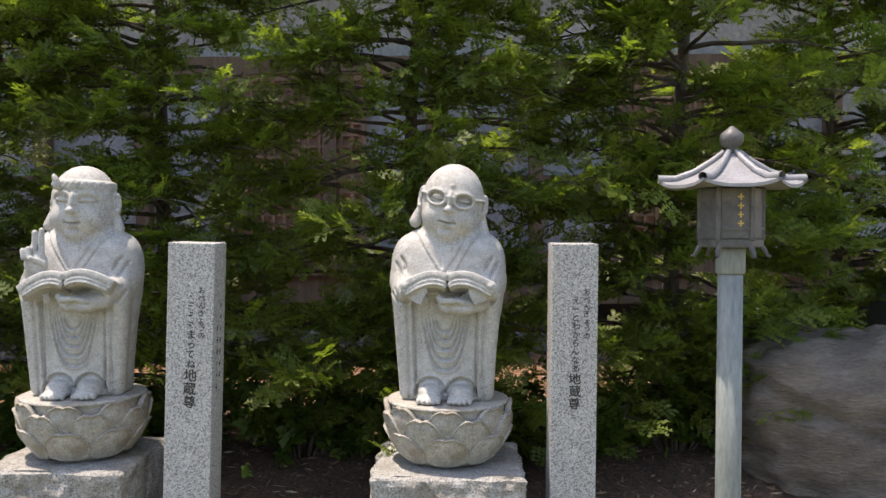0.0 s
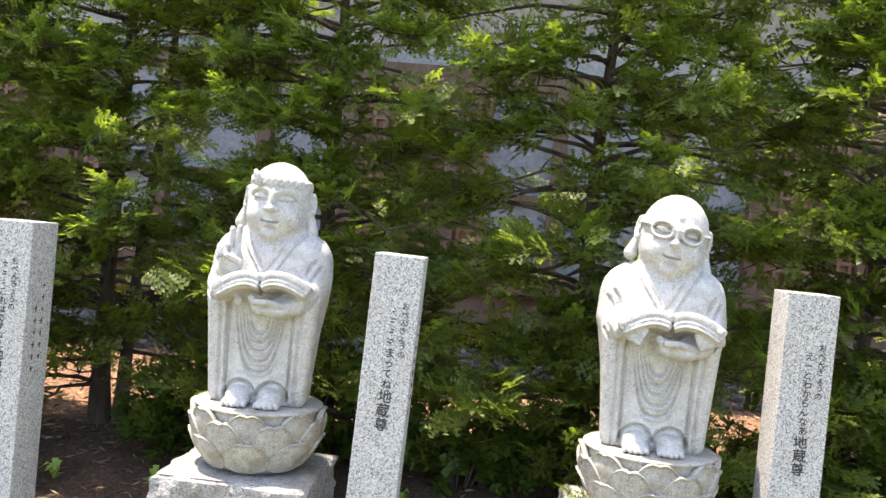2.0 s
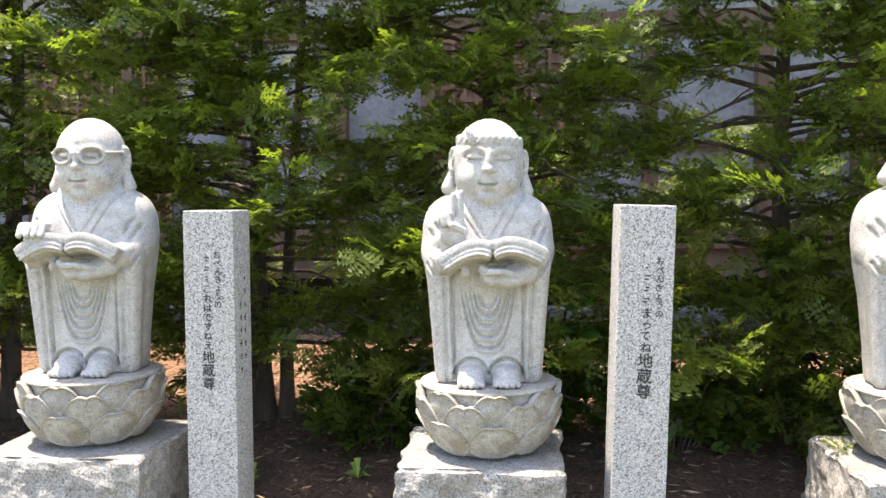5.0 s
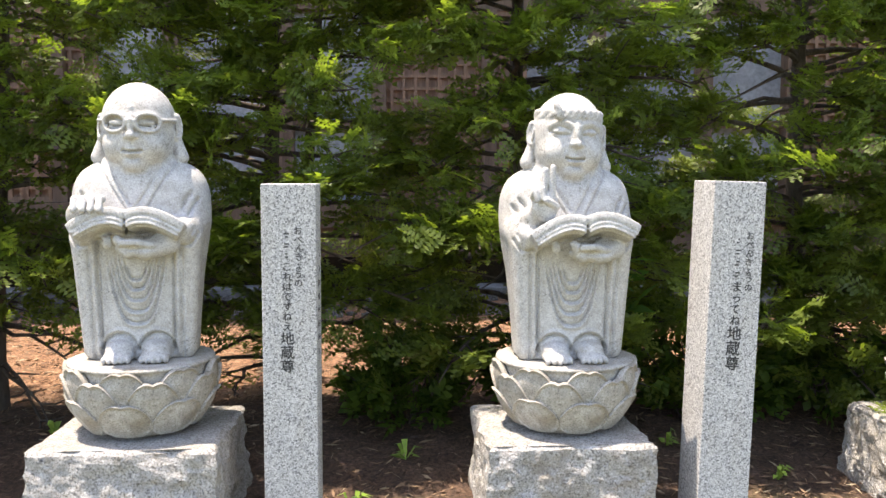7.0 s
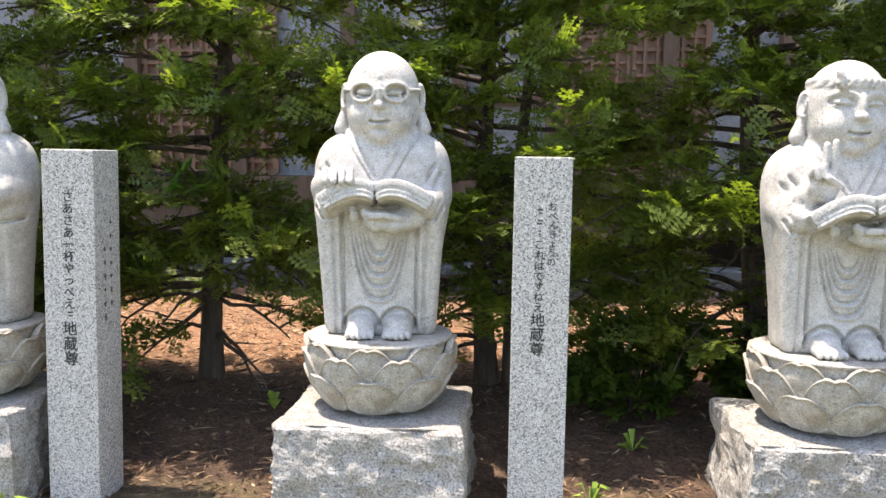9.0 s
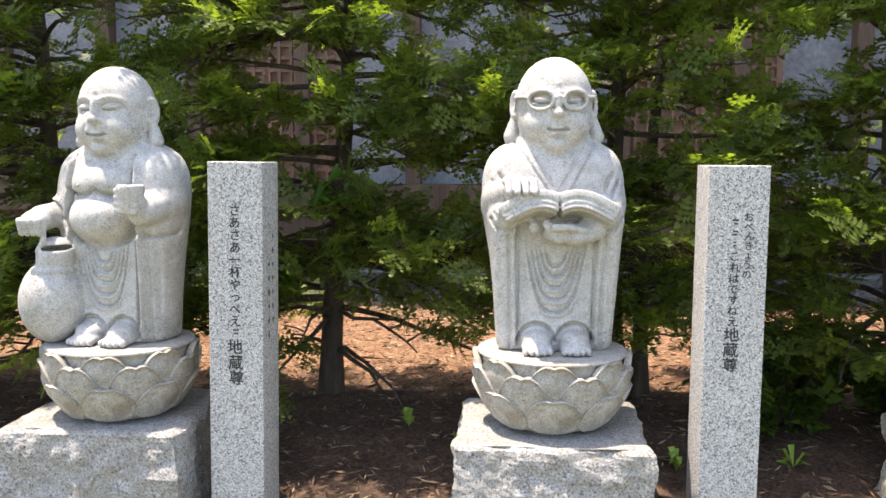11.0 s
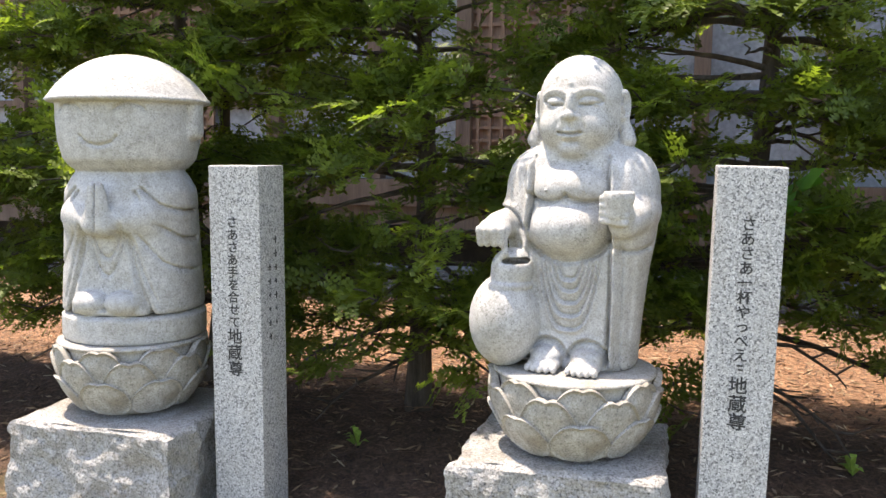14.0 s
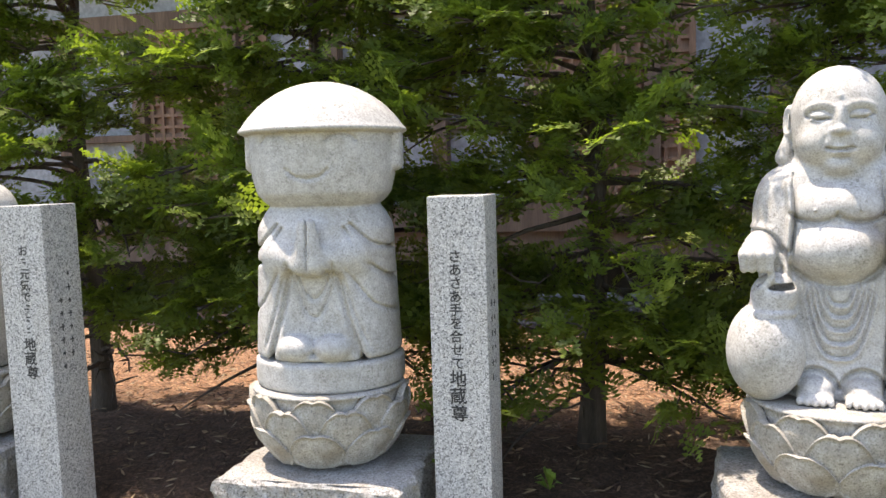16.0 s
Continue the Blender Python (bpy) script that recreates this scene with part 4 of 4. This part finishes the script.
def build_tree(x, y, seed, low, dense=1.0, top=2.75, reach=0.80, twin=False):
    rng = np.random.default_rng(seed)
    base = new("hedge_tree")
    z0 = float(ground_height(np.array(x), np.array(y)))
    base.location = (x, y, z0 - 0.02)
    zs = np.linspace(0, top, 12)
    lean = rng.normal(0, 0.03, 2)
    path = np.stack([lean[0] * zs + 0.025 * np.sin(zs * 2.3 + seed), lean[1] * zs + 0.025 * np.sin(zs * 1.9 + seed * 2), zs], 1)
    rad = 0.047 * (1 - 0.72 * zs / top) + 0.012 * np.exp(-zs * 9)
    trunk = [tube_arrays(path, rad, 10)]
    if twin:
        trunk.append(tube_arrays(path + np.stack([0.10 + 0.05 * zs, 0.03 * zs, 0 * zs], 1), rad * 0.7, 9))
    v, f = join_arrays(trunk)
    ob = new("trunk", mesh_arrays("trunk", v, f, M_BARK, True))
    ob.parent = base
    limbs, pts, dirs, sc = [], [], [], []
    count = int(116 * dense)
    for i in range(count):
        z = low + (top - low) * (i + rng.uniform(0, 1)) / count
        a = rng.uniform(0, 2 * math.pi) if i % 6 == 0 else -math.pi / 2 + rng.uniform(-1.45, 1.45)
        L = reach * rng.uniform(0.45, 1.0) * (0.72 + 0.38 * abs(math.cos(a)))
        if math.sin(a) > 0.3:
            L *= 0.7
        rise = rng.uniform(-0.10, 0.38)
        n = 7
        t = np.linspace(0, 1, n)
        c = np.array([np.interp(z, zs, path[:, 0]), np.interp(z, zs, path[:, 1]), z])
        side = rng.normal(0, 0.12)
        line = c + np.stack([L * t * math.cos(a) - side * L * t * t * math.sin(a), L * t * math.sin(a) + side * L * t * t * math.cos(a),
                             L * (rise * t - 0.22 * t * t)], 1) + np.cumsum(rng.normal(0, 0.008, (n, 3)), 0) * (t > 0)[:, None]
        limbs.append(tube_arrays(line, 0.013 * (1 - 0.8 * t) * (0.7 + L * 0.5), 5))
        bare = rng.uniform() < 0.10
        for b in range(3 if bare else 12):
            tt = rng.uniform(0.25, 1.0) ** 0.75
            o = np.array([np.interp(tt, t, line[:, q]) for q in range(3)])
            ta = a + rng.choice([-1, 1]) * rng.uniform(0.25, 1.1)
            l2 = rng.uniform(0.10, 0.28) * (1.15 - 0.5 * tt)
            e = o + l2 * np.array((math.cos(ta), math.sin(ta), rng.uniform(-0.2, 0.45)))
            if b % 3 == 0:
                limbs.append(tube_arrays([o, (o + e) / 2 + rng.normal(0, 0.008, 3), e], [0.0045, 0.0035, 0.002], 3))
            if bare:
                continue
            for q in range(2):
                pts.append(o + (e - o) * (0.35 + 0.6 * q) * rng.uniform(0.7, 1.0))
                dirs.append((e - o) / l2 + rng.normal(0, 0.34, 3) + np.array((0, -0.2, 0.05)))
                sc.append(rng.uniform(0.85, 1.40))
    for i in range(5):  # dead low branches that droop to the soil
        a, L = rng.uniform(-math.pi, 0.2), rng.uniform(0.25, 0.55)
        t = np.linspace(0, 1, 7)
        c = np.array([path[0, 0], path[0, 1], rng.uniform(0.16, 0.42)])
        line = c + np.stack([L * t * math.cos(a), L * t * math.sin(a), L * (0.25 * t - 0.55 * t * t)], 1) + np.cumsum(rng.normal(0, 0.014, (7, 3)), 0) * (t > 0)[:, None]
        line[:, 2] = np.maximum(line[:, 2], 0.04)
        limbs.append(tube_arrays(line, 0.012 * (1 - 0.75 * t), 6))
        for b in range(4):
            o = line[2 + b]
            ta = a + rng.choice([-1, 1]) * rng.uniform(0.4, 1.0)
            e = o + rng.uniform(0.08, 0.2) * np.array((math.cos(ta), math.sin(ta), rng.uniform(-0.1, 0.5)))
            limbs.append(tube_arrays([o, (o + e) / 2 + rng.normal(0, 0.01, 3), e], [0.005, 0.004, 0.002], 4))
    v, f = join_arrays(limbs)
    ob = new("branchwork", mesh_arrays("branchwork", v, f, M_BARK, True))
    ob.parent = base
    tagged(ob, kind="stuff")
    ob = new("crown", place_sprays(rng, np.array(pts), np.array(dirs), np.array(sc), "crown", M_LEAF, FANS))
    ob.parent = base
    return tagged(base, "dark green yew hedge tree with layered feathery sprays", "tree", "hedge trees")


TREES = [  # x, y, lowest limb, density, two stems
    (3.1, 4.75, 0.3, 0.6, False), (2.05, 4.85, 0.3, 1.1, False), (0.92, 4.22, 0.16, 1.25, False), (-0.27, 4.10, 0.16, 1.15, False), (-1.39, 4.12, 0.16, 1.15, False),
    (-2.48, 4.12, 0.36, 1.05, True), (-3.65, 4.08, 0.34, 1.15, False), (-4.82, 4.02, 0.30, 1.2, False), (-5.9, 4.05, 0.34, 1.15, True),
    (-7.05, 4.1, 0.4, 0.8, False), (-8.3, 4.1, 0.4, 0.35, False)]
for n, (x, y, low, dense, twin) in enumerate(TREES):
    build_tree(x, y, 11 + n, low, dense, 2.85 if x > 0.5 else 2.65, twin=twin)


def build_shrub(x, y, seed, wide, tall, leaves=LEAFY, material=None, count=420):
    """A low bush: many short stems with broad leaves."""
    rng = np.random.default_rng(seed)
    base = new("shrub")
    base.location = (x, y, float(ground_height(np.array(x), np.array(y))) - 0.02)
    stems, pts, dirs = [], [], []
    for i in range(26):
        a, r = rng.uniform(0, 2 * math.pi), wide * math.sqrt(rng.uniform())
        e = np.array((r * math.cos(a), 0.6 * r * math.sin(a), tall * rng.uniform(0.5, 1.0) * (1 - 0.4 * (r / wide) ** 2)))
        o = e * np.array((0.25, 0.25, 0))
        m = (o + e) / 2 + np.array((0, 0, 0.05))
        stems.append(tube_arrays([o, m, e], [0.005, 0.004, 0.002], 4))
        for k in range(count // 26):
            u = rng.uniform(0.25, 1.05)
            pts.append(o + (e - o) * u + rng.normal(0, 0.03, 3))
            dirs.append(np.array((math.cos(a), math.sin(a) - 0.3, 0.3)) + rng.normal(0, 0.6, 3))
    ob = new("stalk", mesh_arrays("stalk", *join_arrays(stems), M_BARK, True))
    ob.parent = base
    tagged(ob, kind="stuff")
    ob = new("foliage", place_sprays(rng, np.array(pts), np.array(dirs), rng.uniform(0.6, 1.1, len(pts)), "foliage", material or M_SHRUB, leaves, 0.6))
    ob.parent = base
    return tagged(base, "low leafy green shrub growing under the hedge", "shrub", "shrubs under the hedge")


SHRUBS = [(-1.95, 3.85, 0.32, 0.50), (-1.35, 3.95, 0.35, 0.42), (-0.75, 3.82, 0.38, 0.50), (-0.15, 3.9, 0.36, 0.40), (0.40, 3.85, 0.36, 0.46), (0.95, 3.95, 0.38, 0.50),
          ]
for n, (x, y, w, t) in enumerate(SHRUBS):
    build_shrub(x, y, 200 + n, w, t, count=int(520 * w / 0.35))


for n, (x, y, z, k) in enumerate(((-1.12, 3.62, 0.72, 5), (-3.55, 3.55, 1.00, 3))):
    rng = np.random.default_rng(300 + n)
    base = new("vine")
    base.location = (x, y, float(ground_height(np.array(x), np.array(y))))
    stem = np.array([(-0.05, 0.48, z - 0.30), (-0.02, 0.25, z - 0.10), (0, 0, z)])
    ob = new("stem", mesh_arrays("stem", *tube_arrays(stem, [0.006, 0.005, 0.003], 6), M_BARK, True))
    ob.parent = base
    ob = new("foliage", place_sprays(rng, np.array([(0, 0, z - 0.05 * q) for q in range(k)]), rng.normal(0, 0.6, (k, 3)) + np.array((0, -0.6, 0.1)), rng.uniform(0.6, 0.9, k), "foliage", M_BROAD, BROAD, 0.3))
    ob.parent = base
    tagged(base, "climbing plant with broad fresh green leaves", "plant", "broad-leaved climbers")


# ---- building behind the hedge ----
WALL_Y = 7.5


def lattice_bm(w, hgt, cell=0.10):
    bm = bmesh.new()
    nx, nz = round(w / cell), round(hgt / cell)
    for i in range(nx + 1):
        x = -w / 2 + w * i / nx
        t = 0.024 if i in (0, nx) else 0.013
        box_bm(x - t, x + t, 0, 0.03, 0, hgt, bm=bm)
    for j in range(nz + 1):
        z = hgt * j / nz
        t = 0.028 if j in (0, nz) else 0.013
        box_bm(-w / 2, w / 2, 0.003, 0.027, z - t, z + t, bm=bm)
    box_bm(-w / 2, w / 2, 0.035, 0.05, 0, hgt, bm=bm)
    return bm


def build_building():
    base = new("temple_building")
    base.location = (0, WALL_Y, 0)
    x0, x1 = -15.0, 8.0
    part("foundation", box_bm(x0, x1, -0.05, 0.3, -0.2, 0.20, 0.01), M_CONCRETE, base)
    # set-back dark sheet whose colour stands in for the shade of the open gap
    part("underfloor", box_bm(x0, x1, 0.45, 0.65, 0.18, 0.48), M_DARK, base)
    part("skirting_board", box_bm(x0, x1, 0.0, 0.26, 0.46, 0.70, 0.005), M_WOOD, base, "grey weathered board")
    part("sill_beam", box_bm(x0, x1, -0.06, 0.28, 0.70, 0.92, 0.008), M_WOOD, base)
    part("wall", box_bm(x0, x1, 0.12, 0.30, 0.92, 2.6), M_PLASTER, base, "pale grey plaster")
    part("rail", box_bm(x0, x1, 0.04, 0.118, 1.52, 1.58, 0.004), M_WOOD, base)
    part("lintel", box_bm(x0, x1, 0.02, 0.26, 2.46, 2.62, 0.005), M_WOOD, base)
    part("upper_wall", box_bm(x0, x1, 0.12, 0.32, 2.62, 4.2), M_WHITE, base)
    lattice = mesh_of("lattice", lattice_bm(0.58, 1.5), M_LATTICE)
    post = mesh_of("post", box_bm(-0.06, 0.06, -0.02, 0.118, 0.92, 2.47, 0.005), M_WOOD)
    k = 0
    x = -12.45
    while x < x1:
        for dx in (0.0, 0.90, 1.80, 2.70):
            p = new("post", post)
            p.parent = base
            p.location = (x + dx, 0, 0)
        for dx in (0.30, 0.90):
            q = new("lattice", lattice)
            q.parent = base
            q.location = (x - 0.0 + dx, 0.035, 0.935)
        x += 3.45
    bm = bmesh.new()
    prof = [(-1.3, 3.7), (3.6, 6.2), (3.6, 6.35), (-1.3, 3.85)]
    lo = [bm.verts.new((x0, y, z)) for y, z in prof]
    hi = [bm.verts.new((x1, y, z)) for y, z in prof]
    bm.faces.new(lo)
    bm.faces.new(hi[::-1])
    for i in range(4):
        bm.faces.new((lo[i], hi[i], hi[(i + 1) % 4], lo[(i + 1) % 4]))
    bmesh.ops.recalc_face_normals(bm, faces=list(bm.faces))
    part("roof", bm, M_DARK, base)
    tagged(base, "timber temple building with plaster panels and wooden lattice", "building")


build_building()


def build_drain():
    """A strip of grey stones along the foot of the building."""
    bm = bmesh.new()
    rng = random.Random(9)
    for i in range(900):
        x, y = rng.uniform(-11, 4.5), rng.uniform(6.35, 7.4)
        r = rng.uniform(0.03, 0.085)
        m = pose(x, y, 0.14 + r * 0.2, rng.uniform(-20, 20), rng.uniform(-20, 20), rng.uniform(0, 360)) @ Matrix.Diagonal((r * 1.3, r, r * 0.6, 1))
        bmesh.ops.create_icosphere(bm, subdivisions=1, radius=1, matrix=m)
    ob = part("gravel_strip", bm, M_GRAVEL)
    tagged(ob, "strip of loose grey stones along the building", "gravel", kind="stuff")


build_drain()

# ---- inscriptions on the pillars ----
BAR = "|"
COLUMNS = {  # pillar: (text, x of the column, top below the pillar's top, size, size of the last three)
    0: [("おべんきょうの", 0.042, 0.155, 0.026, 0.026), ("えーとわからんなあ地蔵尊", 0.004, 0.185, 0.030, 0.044)],
    1: [("おべんきょうの", 0.040, 0.150, 0.026, 0.026), ("||||まってね地蔵尊", 0.004, 0.165, 0.034, 0.046)],
    2: [("おべんきょうの", 0.030, 0.125, 0.026, 0.026), ("|||これはですねえ地蔵尊", -0.006, 0.140, 0.030, 0.042)],
    3: [("さあさあ一杯やっぺえ|地蔵尊", -0.002, 0.120, 0.036, 0.046)],
    4: [("さあさあ手を合せて地蔵尊", -0.006, 0.145, 0.037, 0.049)],
    5: [("お|元気で|||地蔵尊", 0.006, 0.120, 0.036, 0.044)],
}


def glyph(ch, size):
    curve = bpy.data.curves.new("glyph", 'FONT')
    curve.body, curve.size, curve.extrude = ch, size, 0.0004
    curve.align_x, curve.resolution_u, curve.offset = 'CENTER', 2, size * 0.015
    ob = bpy.data.objects.new("glyph", curve)
    me = bpy.data.meshes.new_from_object(ob)
    bpy.data.objects.remove(ob)
    bpy.data.curves.remove(curve)
    return me


def column_bm(text, x, z, size, last, rng):
    bm = bmesh.new()
    for i, ch in enumerate(text):
        sz = last if i >= len(text) - 3 and text.endswith("地蔵尊") else size
        z -= sz * 0.5
        if ch == BAR:
            for k in range(2):
                box_bm(x - sz * rng.uniform(0.05, 0.3), x + sz * rng.uniform(0.05, 0.3), -0.0012, 0, z - sz * 0.05 + k * sz * 0.3 - 0.0022, z - sz * 0.05 + k * sz * 0.3 + 0.0022, bm=bm)
        else:
            me = glyph(ch, sz)
            me.transform(pose(x + rng.uniform(-0.002, 0.002), -0.0006, z - sz * 0.38, 90, 0, 0) @ pose(0, 0, 0, 0, 0, rng.uniform(-4, 4)))
            bm.from_mesh(me)
            bpy.data.meshes.remove(me)
        z -= sz * 0.5
    return bm


def inscribe():
    rng = random.Random(5)
    for n, base in enumerate(PILLAR_OBS):
        top = PILLARS[n][2]
        for text, x, below, size, last in COLUMNS[n]:
            part("inscription", column_bm(text, x, top - below, size, last, rng), M_INK, base, "brushed black writing")
        bm = bmesh.new()
        for col, count in ((0.06, 6), (0.10, 7)):
            z = top - (0.30 if col < 0.08 else 0.22)
            for i in range(count):
                sz = rng.uniform(0.012, 0.026)
                box_bm(WIDE / 2, WIDE / 2 + 0.0012, col - sz * 0.5, col + sz * 0.3, z - 0.002, z + 0.002, bm=bm)
                box_bm(WIDE / 2, WIDE / 2 + 0.0014, col - 0.002, col + 0.002, z - sz * 0.5, z + sz * 0.4, bm=bm)
                z -= 0.042
        part("side_inscription", bm, M_INK, base, "small brushed marks")


inscribe()


# ---- lantern on its pole ----
def build_lantern(x, y):
    base = new("lantern_post")
    base.location = (x, y, -0.012)
    part("pole", lathe([(0.035, -0.1), (0.035, 0.4), (0.034, 1.11)], 24), M_POLE, base, "pale green-grey round pole", True)
    part("collar", lathe([(0.037, 1.045), (0.040, 1.05), (0.040, 1.115), (0.037, 1.12)], 24), M_POLE, base, smooth=True)
    bm = lathe([(0.086, 1.12), (0.088, 1.124), (0.088, 1.14), (0.083, 1.145)], 6)
    part("base_plate", bm, M_METAL, base)
    for i in range(6):
        a = math.radians(60 * i + 30)
        panel = part("panel", box_bm(-0.038, 0.038, -0.004, 0.004, 1.145, 1.282, 0.0015), M_METAL, base)
        panel.matrix_local = pose(0.071 * math.cos(a), 0.071 * math.sin(a), 0, 0, 0, math.degrees(a) + 90)
        lower = part("lower_rail", box_bm(-0.040, 0.040, -0.009, 0.004, 1.168, 1.174), M_METAL, panel)
        b = math.radians(60 * i)
        p = part("corner_post", box_bm(-0.007, 0.007, -0.007, 0.007, 1.138, 1.285, 0.002), M_METAL, base)
        p.matrix_local = pose(0.084 * math.cos(b), 0.084 * math.sin(b), 0, 0, 0, 60 * i)
        v, f = tube_arrays([(0.076, 0, 1.130), (0.090, 0, 1.112), (0.097, 0, 1.096), (0.108, 0, 1.094)], [0.009, 0.008, 0.006, 0.004], 6)
        leg = new("foot", mesh_arrays("foot", v, f, M_METAL, True))
        leg.parent = base
        leg.matrix_local = pose(0, 0, 0, 0, 0, 60 * i)
    bm = bmesh.new()
    rings = []
    for r, z, up in ((0.012, 1.385, 0), (0.05, 1.355, 0), (0.10, 1.322, 0), (0.15, 1.300, 0.004), (0.195, 1.290, 0.016), (0.195, 1.281, 0.016), (0.09, 1.285, 0)):
        ring = []
        for s in range(36):
            a = 2 * math.pi * s / 36
            k = abs(((s % 6) - 3) / 3)
            rr = r * (math.cos(math.pi / 6) / math.cos((s % 6) * math.pi / 18 - math.pi / 6))
            ring.append(bm.verts.new((rr * math.cos(a), rr * math.sin(a), z + up * k ** 3)))
        rings.append(ring)
    for a, b in zip(rings, rings[1:]):
        for s in range(36):
            bm.faces.new((a[s], a[(s + 1) % 36], b[(s + 1) % 36], b[s]))
    bm.faces.new(rings[0])
    bmesh.ops.recalc_face_normals(bm, faces=list(bm.faces))
    part("roof", bm, M_ROOFMETAL, base, "pale flared metal roof")
    for i in range(6):
        v, f = tube_arrays([(0.02, 0, 1.384), (0.05, 0, 1.360), (0.10, 0, 1.328), (0.15, 0, 1.309), (0.198, 0, 1.309)], [0.008, 0.009, 0.010, 0.011, 0.012], 8)
        rib = new("ridge", mesh_arrays("ridge", v, f, M_ROOFMETAL, True))
        rib.parent = base
        rib.matrix_local = pose(0, 0, 0, 0, 0, 60 * i)
    part("finial", lathe([(0.014, 1.375), (0.022, 1.385), (0.014, 1.394), (0.026, 1.402), (0.033, 1.418), (0.030, 1.434), (0.014, 1.447), (0.003, 1.456)], 20), M_METAL, base, smooth=True)
    bm = bmesh.new()
    for i in range(4):
        box_bm(0.014 - 0.008, 0.014 + 0.008, -0.0065, -0.0045, 1.256 - 0.024 * i, 1.260 - 0.024 * i, bm=bm)
        box_bm(0.012, 0.016, -0.0066, -0.0045, 1.249 - 0.024 * i, 1.267 - 0.024 * i, bm=bm)
    g = part("gilt_marks", bm, M_GILT, base, "gilt marks")
    g.matrix_local = pose(0, -0.071, 0)
    base.rotation_euler = (0, 0, radians(-8))
    tagged(base, "small bronze hexagonal lantern on a pale grey-green pole", "lantern")


build_lantern(0.735, 2.42)


# ---- boulder with a plinth ----
def build_boulder():
    bm = bmesh.new()
    bmesh.ops.create_icosphere(bm, subdivisions=6, radius=1)
    for v in bm.verts:
        d = v.co.normalized()
        k = (abs(d.x) ** 4 + abs(d.y) ** 4 + abs(d.z) ** 4) ** -0.25
        p = d * k
        q = Vector((p.x * 1.15, p.y * 0.85, p.z * 0.52))
        q += d * (0.13 * noise.fractal(q * 1.6 + Vector((4, 2, 7)), 0.9, 2.0, 3) - 0.06 * abs(noise.noise(q * 3.1)) + 0.035 * noise.fractal(q * 6, 0.7, 2.1, 5))
        layer = math.sin(q.z * 13 + q.x * 2.5 + 2.6 * noise.noise(q * 1.7))
        q -= Vector((d.x, d.y, 0)) * 0.045 * max(0.0, layer) ** 8
        q += d * 0.03 * noise.cell(Vector((q.x * 2.2, q.y * 2.2, q.z * 5.0)))
        v.co = q + Vector((2.26, 4.22, 0.17))
    ob = part("boulder", bm, M_ROCK, smooth=True)
    tagged(ob, "large weathered brown boulder resting on the soil", "boulder")
    base = new("statue_plinth")
    base.location = (2.30, 4.28, 0.66)
    part("lower_step", box_bm(-0.26, 0.26, -0.26, 0.26, -0.08, 0.16, 0.012), M_METAL, base)
    part("upper_step", box_bm(-0.21, 0.21, -0.21, 0.21, 0.16, 0.24, 0.012), M_METAL, base)
    tagged(base, "dark stepped plinth standing on the boulder", "plinth")
    s = Sculpt((-0.26, -0.22, -0.01), (0.26, 0.22, 0.9), 0.012)
    s.loft([(0.0, 0.18, 0.15, 0, 0), (0.10, 0.14, 0.12, 0, 0), (0.4, 0.12, 0.10, 0, 0), (0.6, 0.14, 0.09, 0, 0), (0.7, 0.06, 0.06, 0, 0)], 0.01)
    s.ell((0, 0, 0.78), (0.075, 0.08, 0.095), 0.01)
    fig = new("bronze_statue", s.mesh("bronze_statue", M_METAL))
    fig.location = (2.30, 4.28, 0.90)
    tagged(fig, "dark robed statue on a stepped plinth", "statue")


build_boulder()


# ---- small plants and litter on the soil ----
def build_sprouts():
    rng = random.Random(77)
    spots = [(-2.13, 3.16), (-3.86, 2.88), (-1.95, 3.55), (-2.35, 3.5), (-0.62, 3.35), (-4.95, 3.62), (-3.3, 3.75), (-4.35, 3.7), (-5.15, 2.86), (-3.1, 3.62), (-0.95, 3.6), (-5.4, 3.75)]
    for n, (x, y) in enumerate(spots):
        bm = bmesh.new()
        for k in range(9):
            a = rng.uniform(0, 2 * math.pi)
            L, w, up = rng.uniform(0.03, 0.07), rng.uniform(0.008, 0.014), rng.uniform(0.02, 0.08)
            c, s = math.cos(a), math.sin(a)
            pts = [(0, 0, 0), (c * L * 0.5 - s * w, s * L * 0.5 + c * w, up), (c * L, s * L, up * 0.8), (c * L * 0.5 + s * w, s * L * 0.5 - c * w, up)]
            bm.faces.new([bm.verts.new(p) for p in pts])
        ob = part("sprout", bm, M_SPROUT)
        ob.location = (x, y, float(ground_height(np.array(x), np.array(y))))
        tagged(ob, "small bright green seedling in the soil", "plant", "seedlings")


build_sprouts()


def build_litter():
    """Dry needles, twigs and leaf bits strewn over the bank."""
    rng = np.random.default_rng(21)
    n = 38000
    x, y = rng.uniform(-8, 2.6, n), rng.uniform(2.6, 6.3, n)
    a, L, w = rng.uniform(0, 2 * math.pi, n), rng.uniform(0.008, 0.035, n), rng.uniform(0.0012, 0.005, n)
    z = ground_height(x, y) + 0.008 + rng.uniform(0, 0.012, n)
    d = np.stack([np.cos(a) * L, np.sin(a) * L, rng.normal(0, 0.004, n)], 1)
    s = np.stack([-np.sin(a) * w, np.cos(a) * w, rng.normal(0, 0.002, n)], 1)
    c = np.stack([x, y, z], 1)
    v = np.stack([c - d, c - s, c + d, c + s], 1).reshape(-1, 3)
    ob = new("needle_litter", mesh_arrays("needle_litter", v, np.arange(4 * n).reshape(-1, 4), M_LITTER))
    tagged(ob, "dry brown needles and leaf bits on the soil", "litter", kind="stuff")


build_litter()
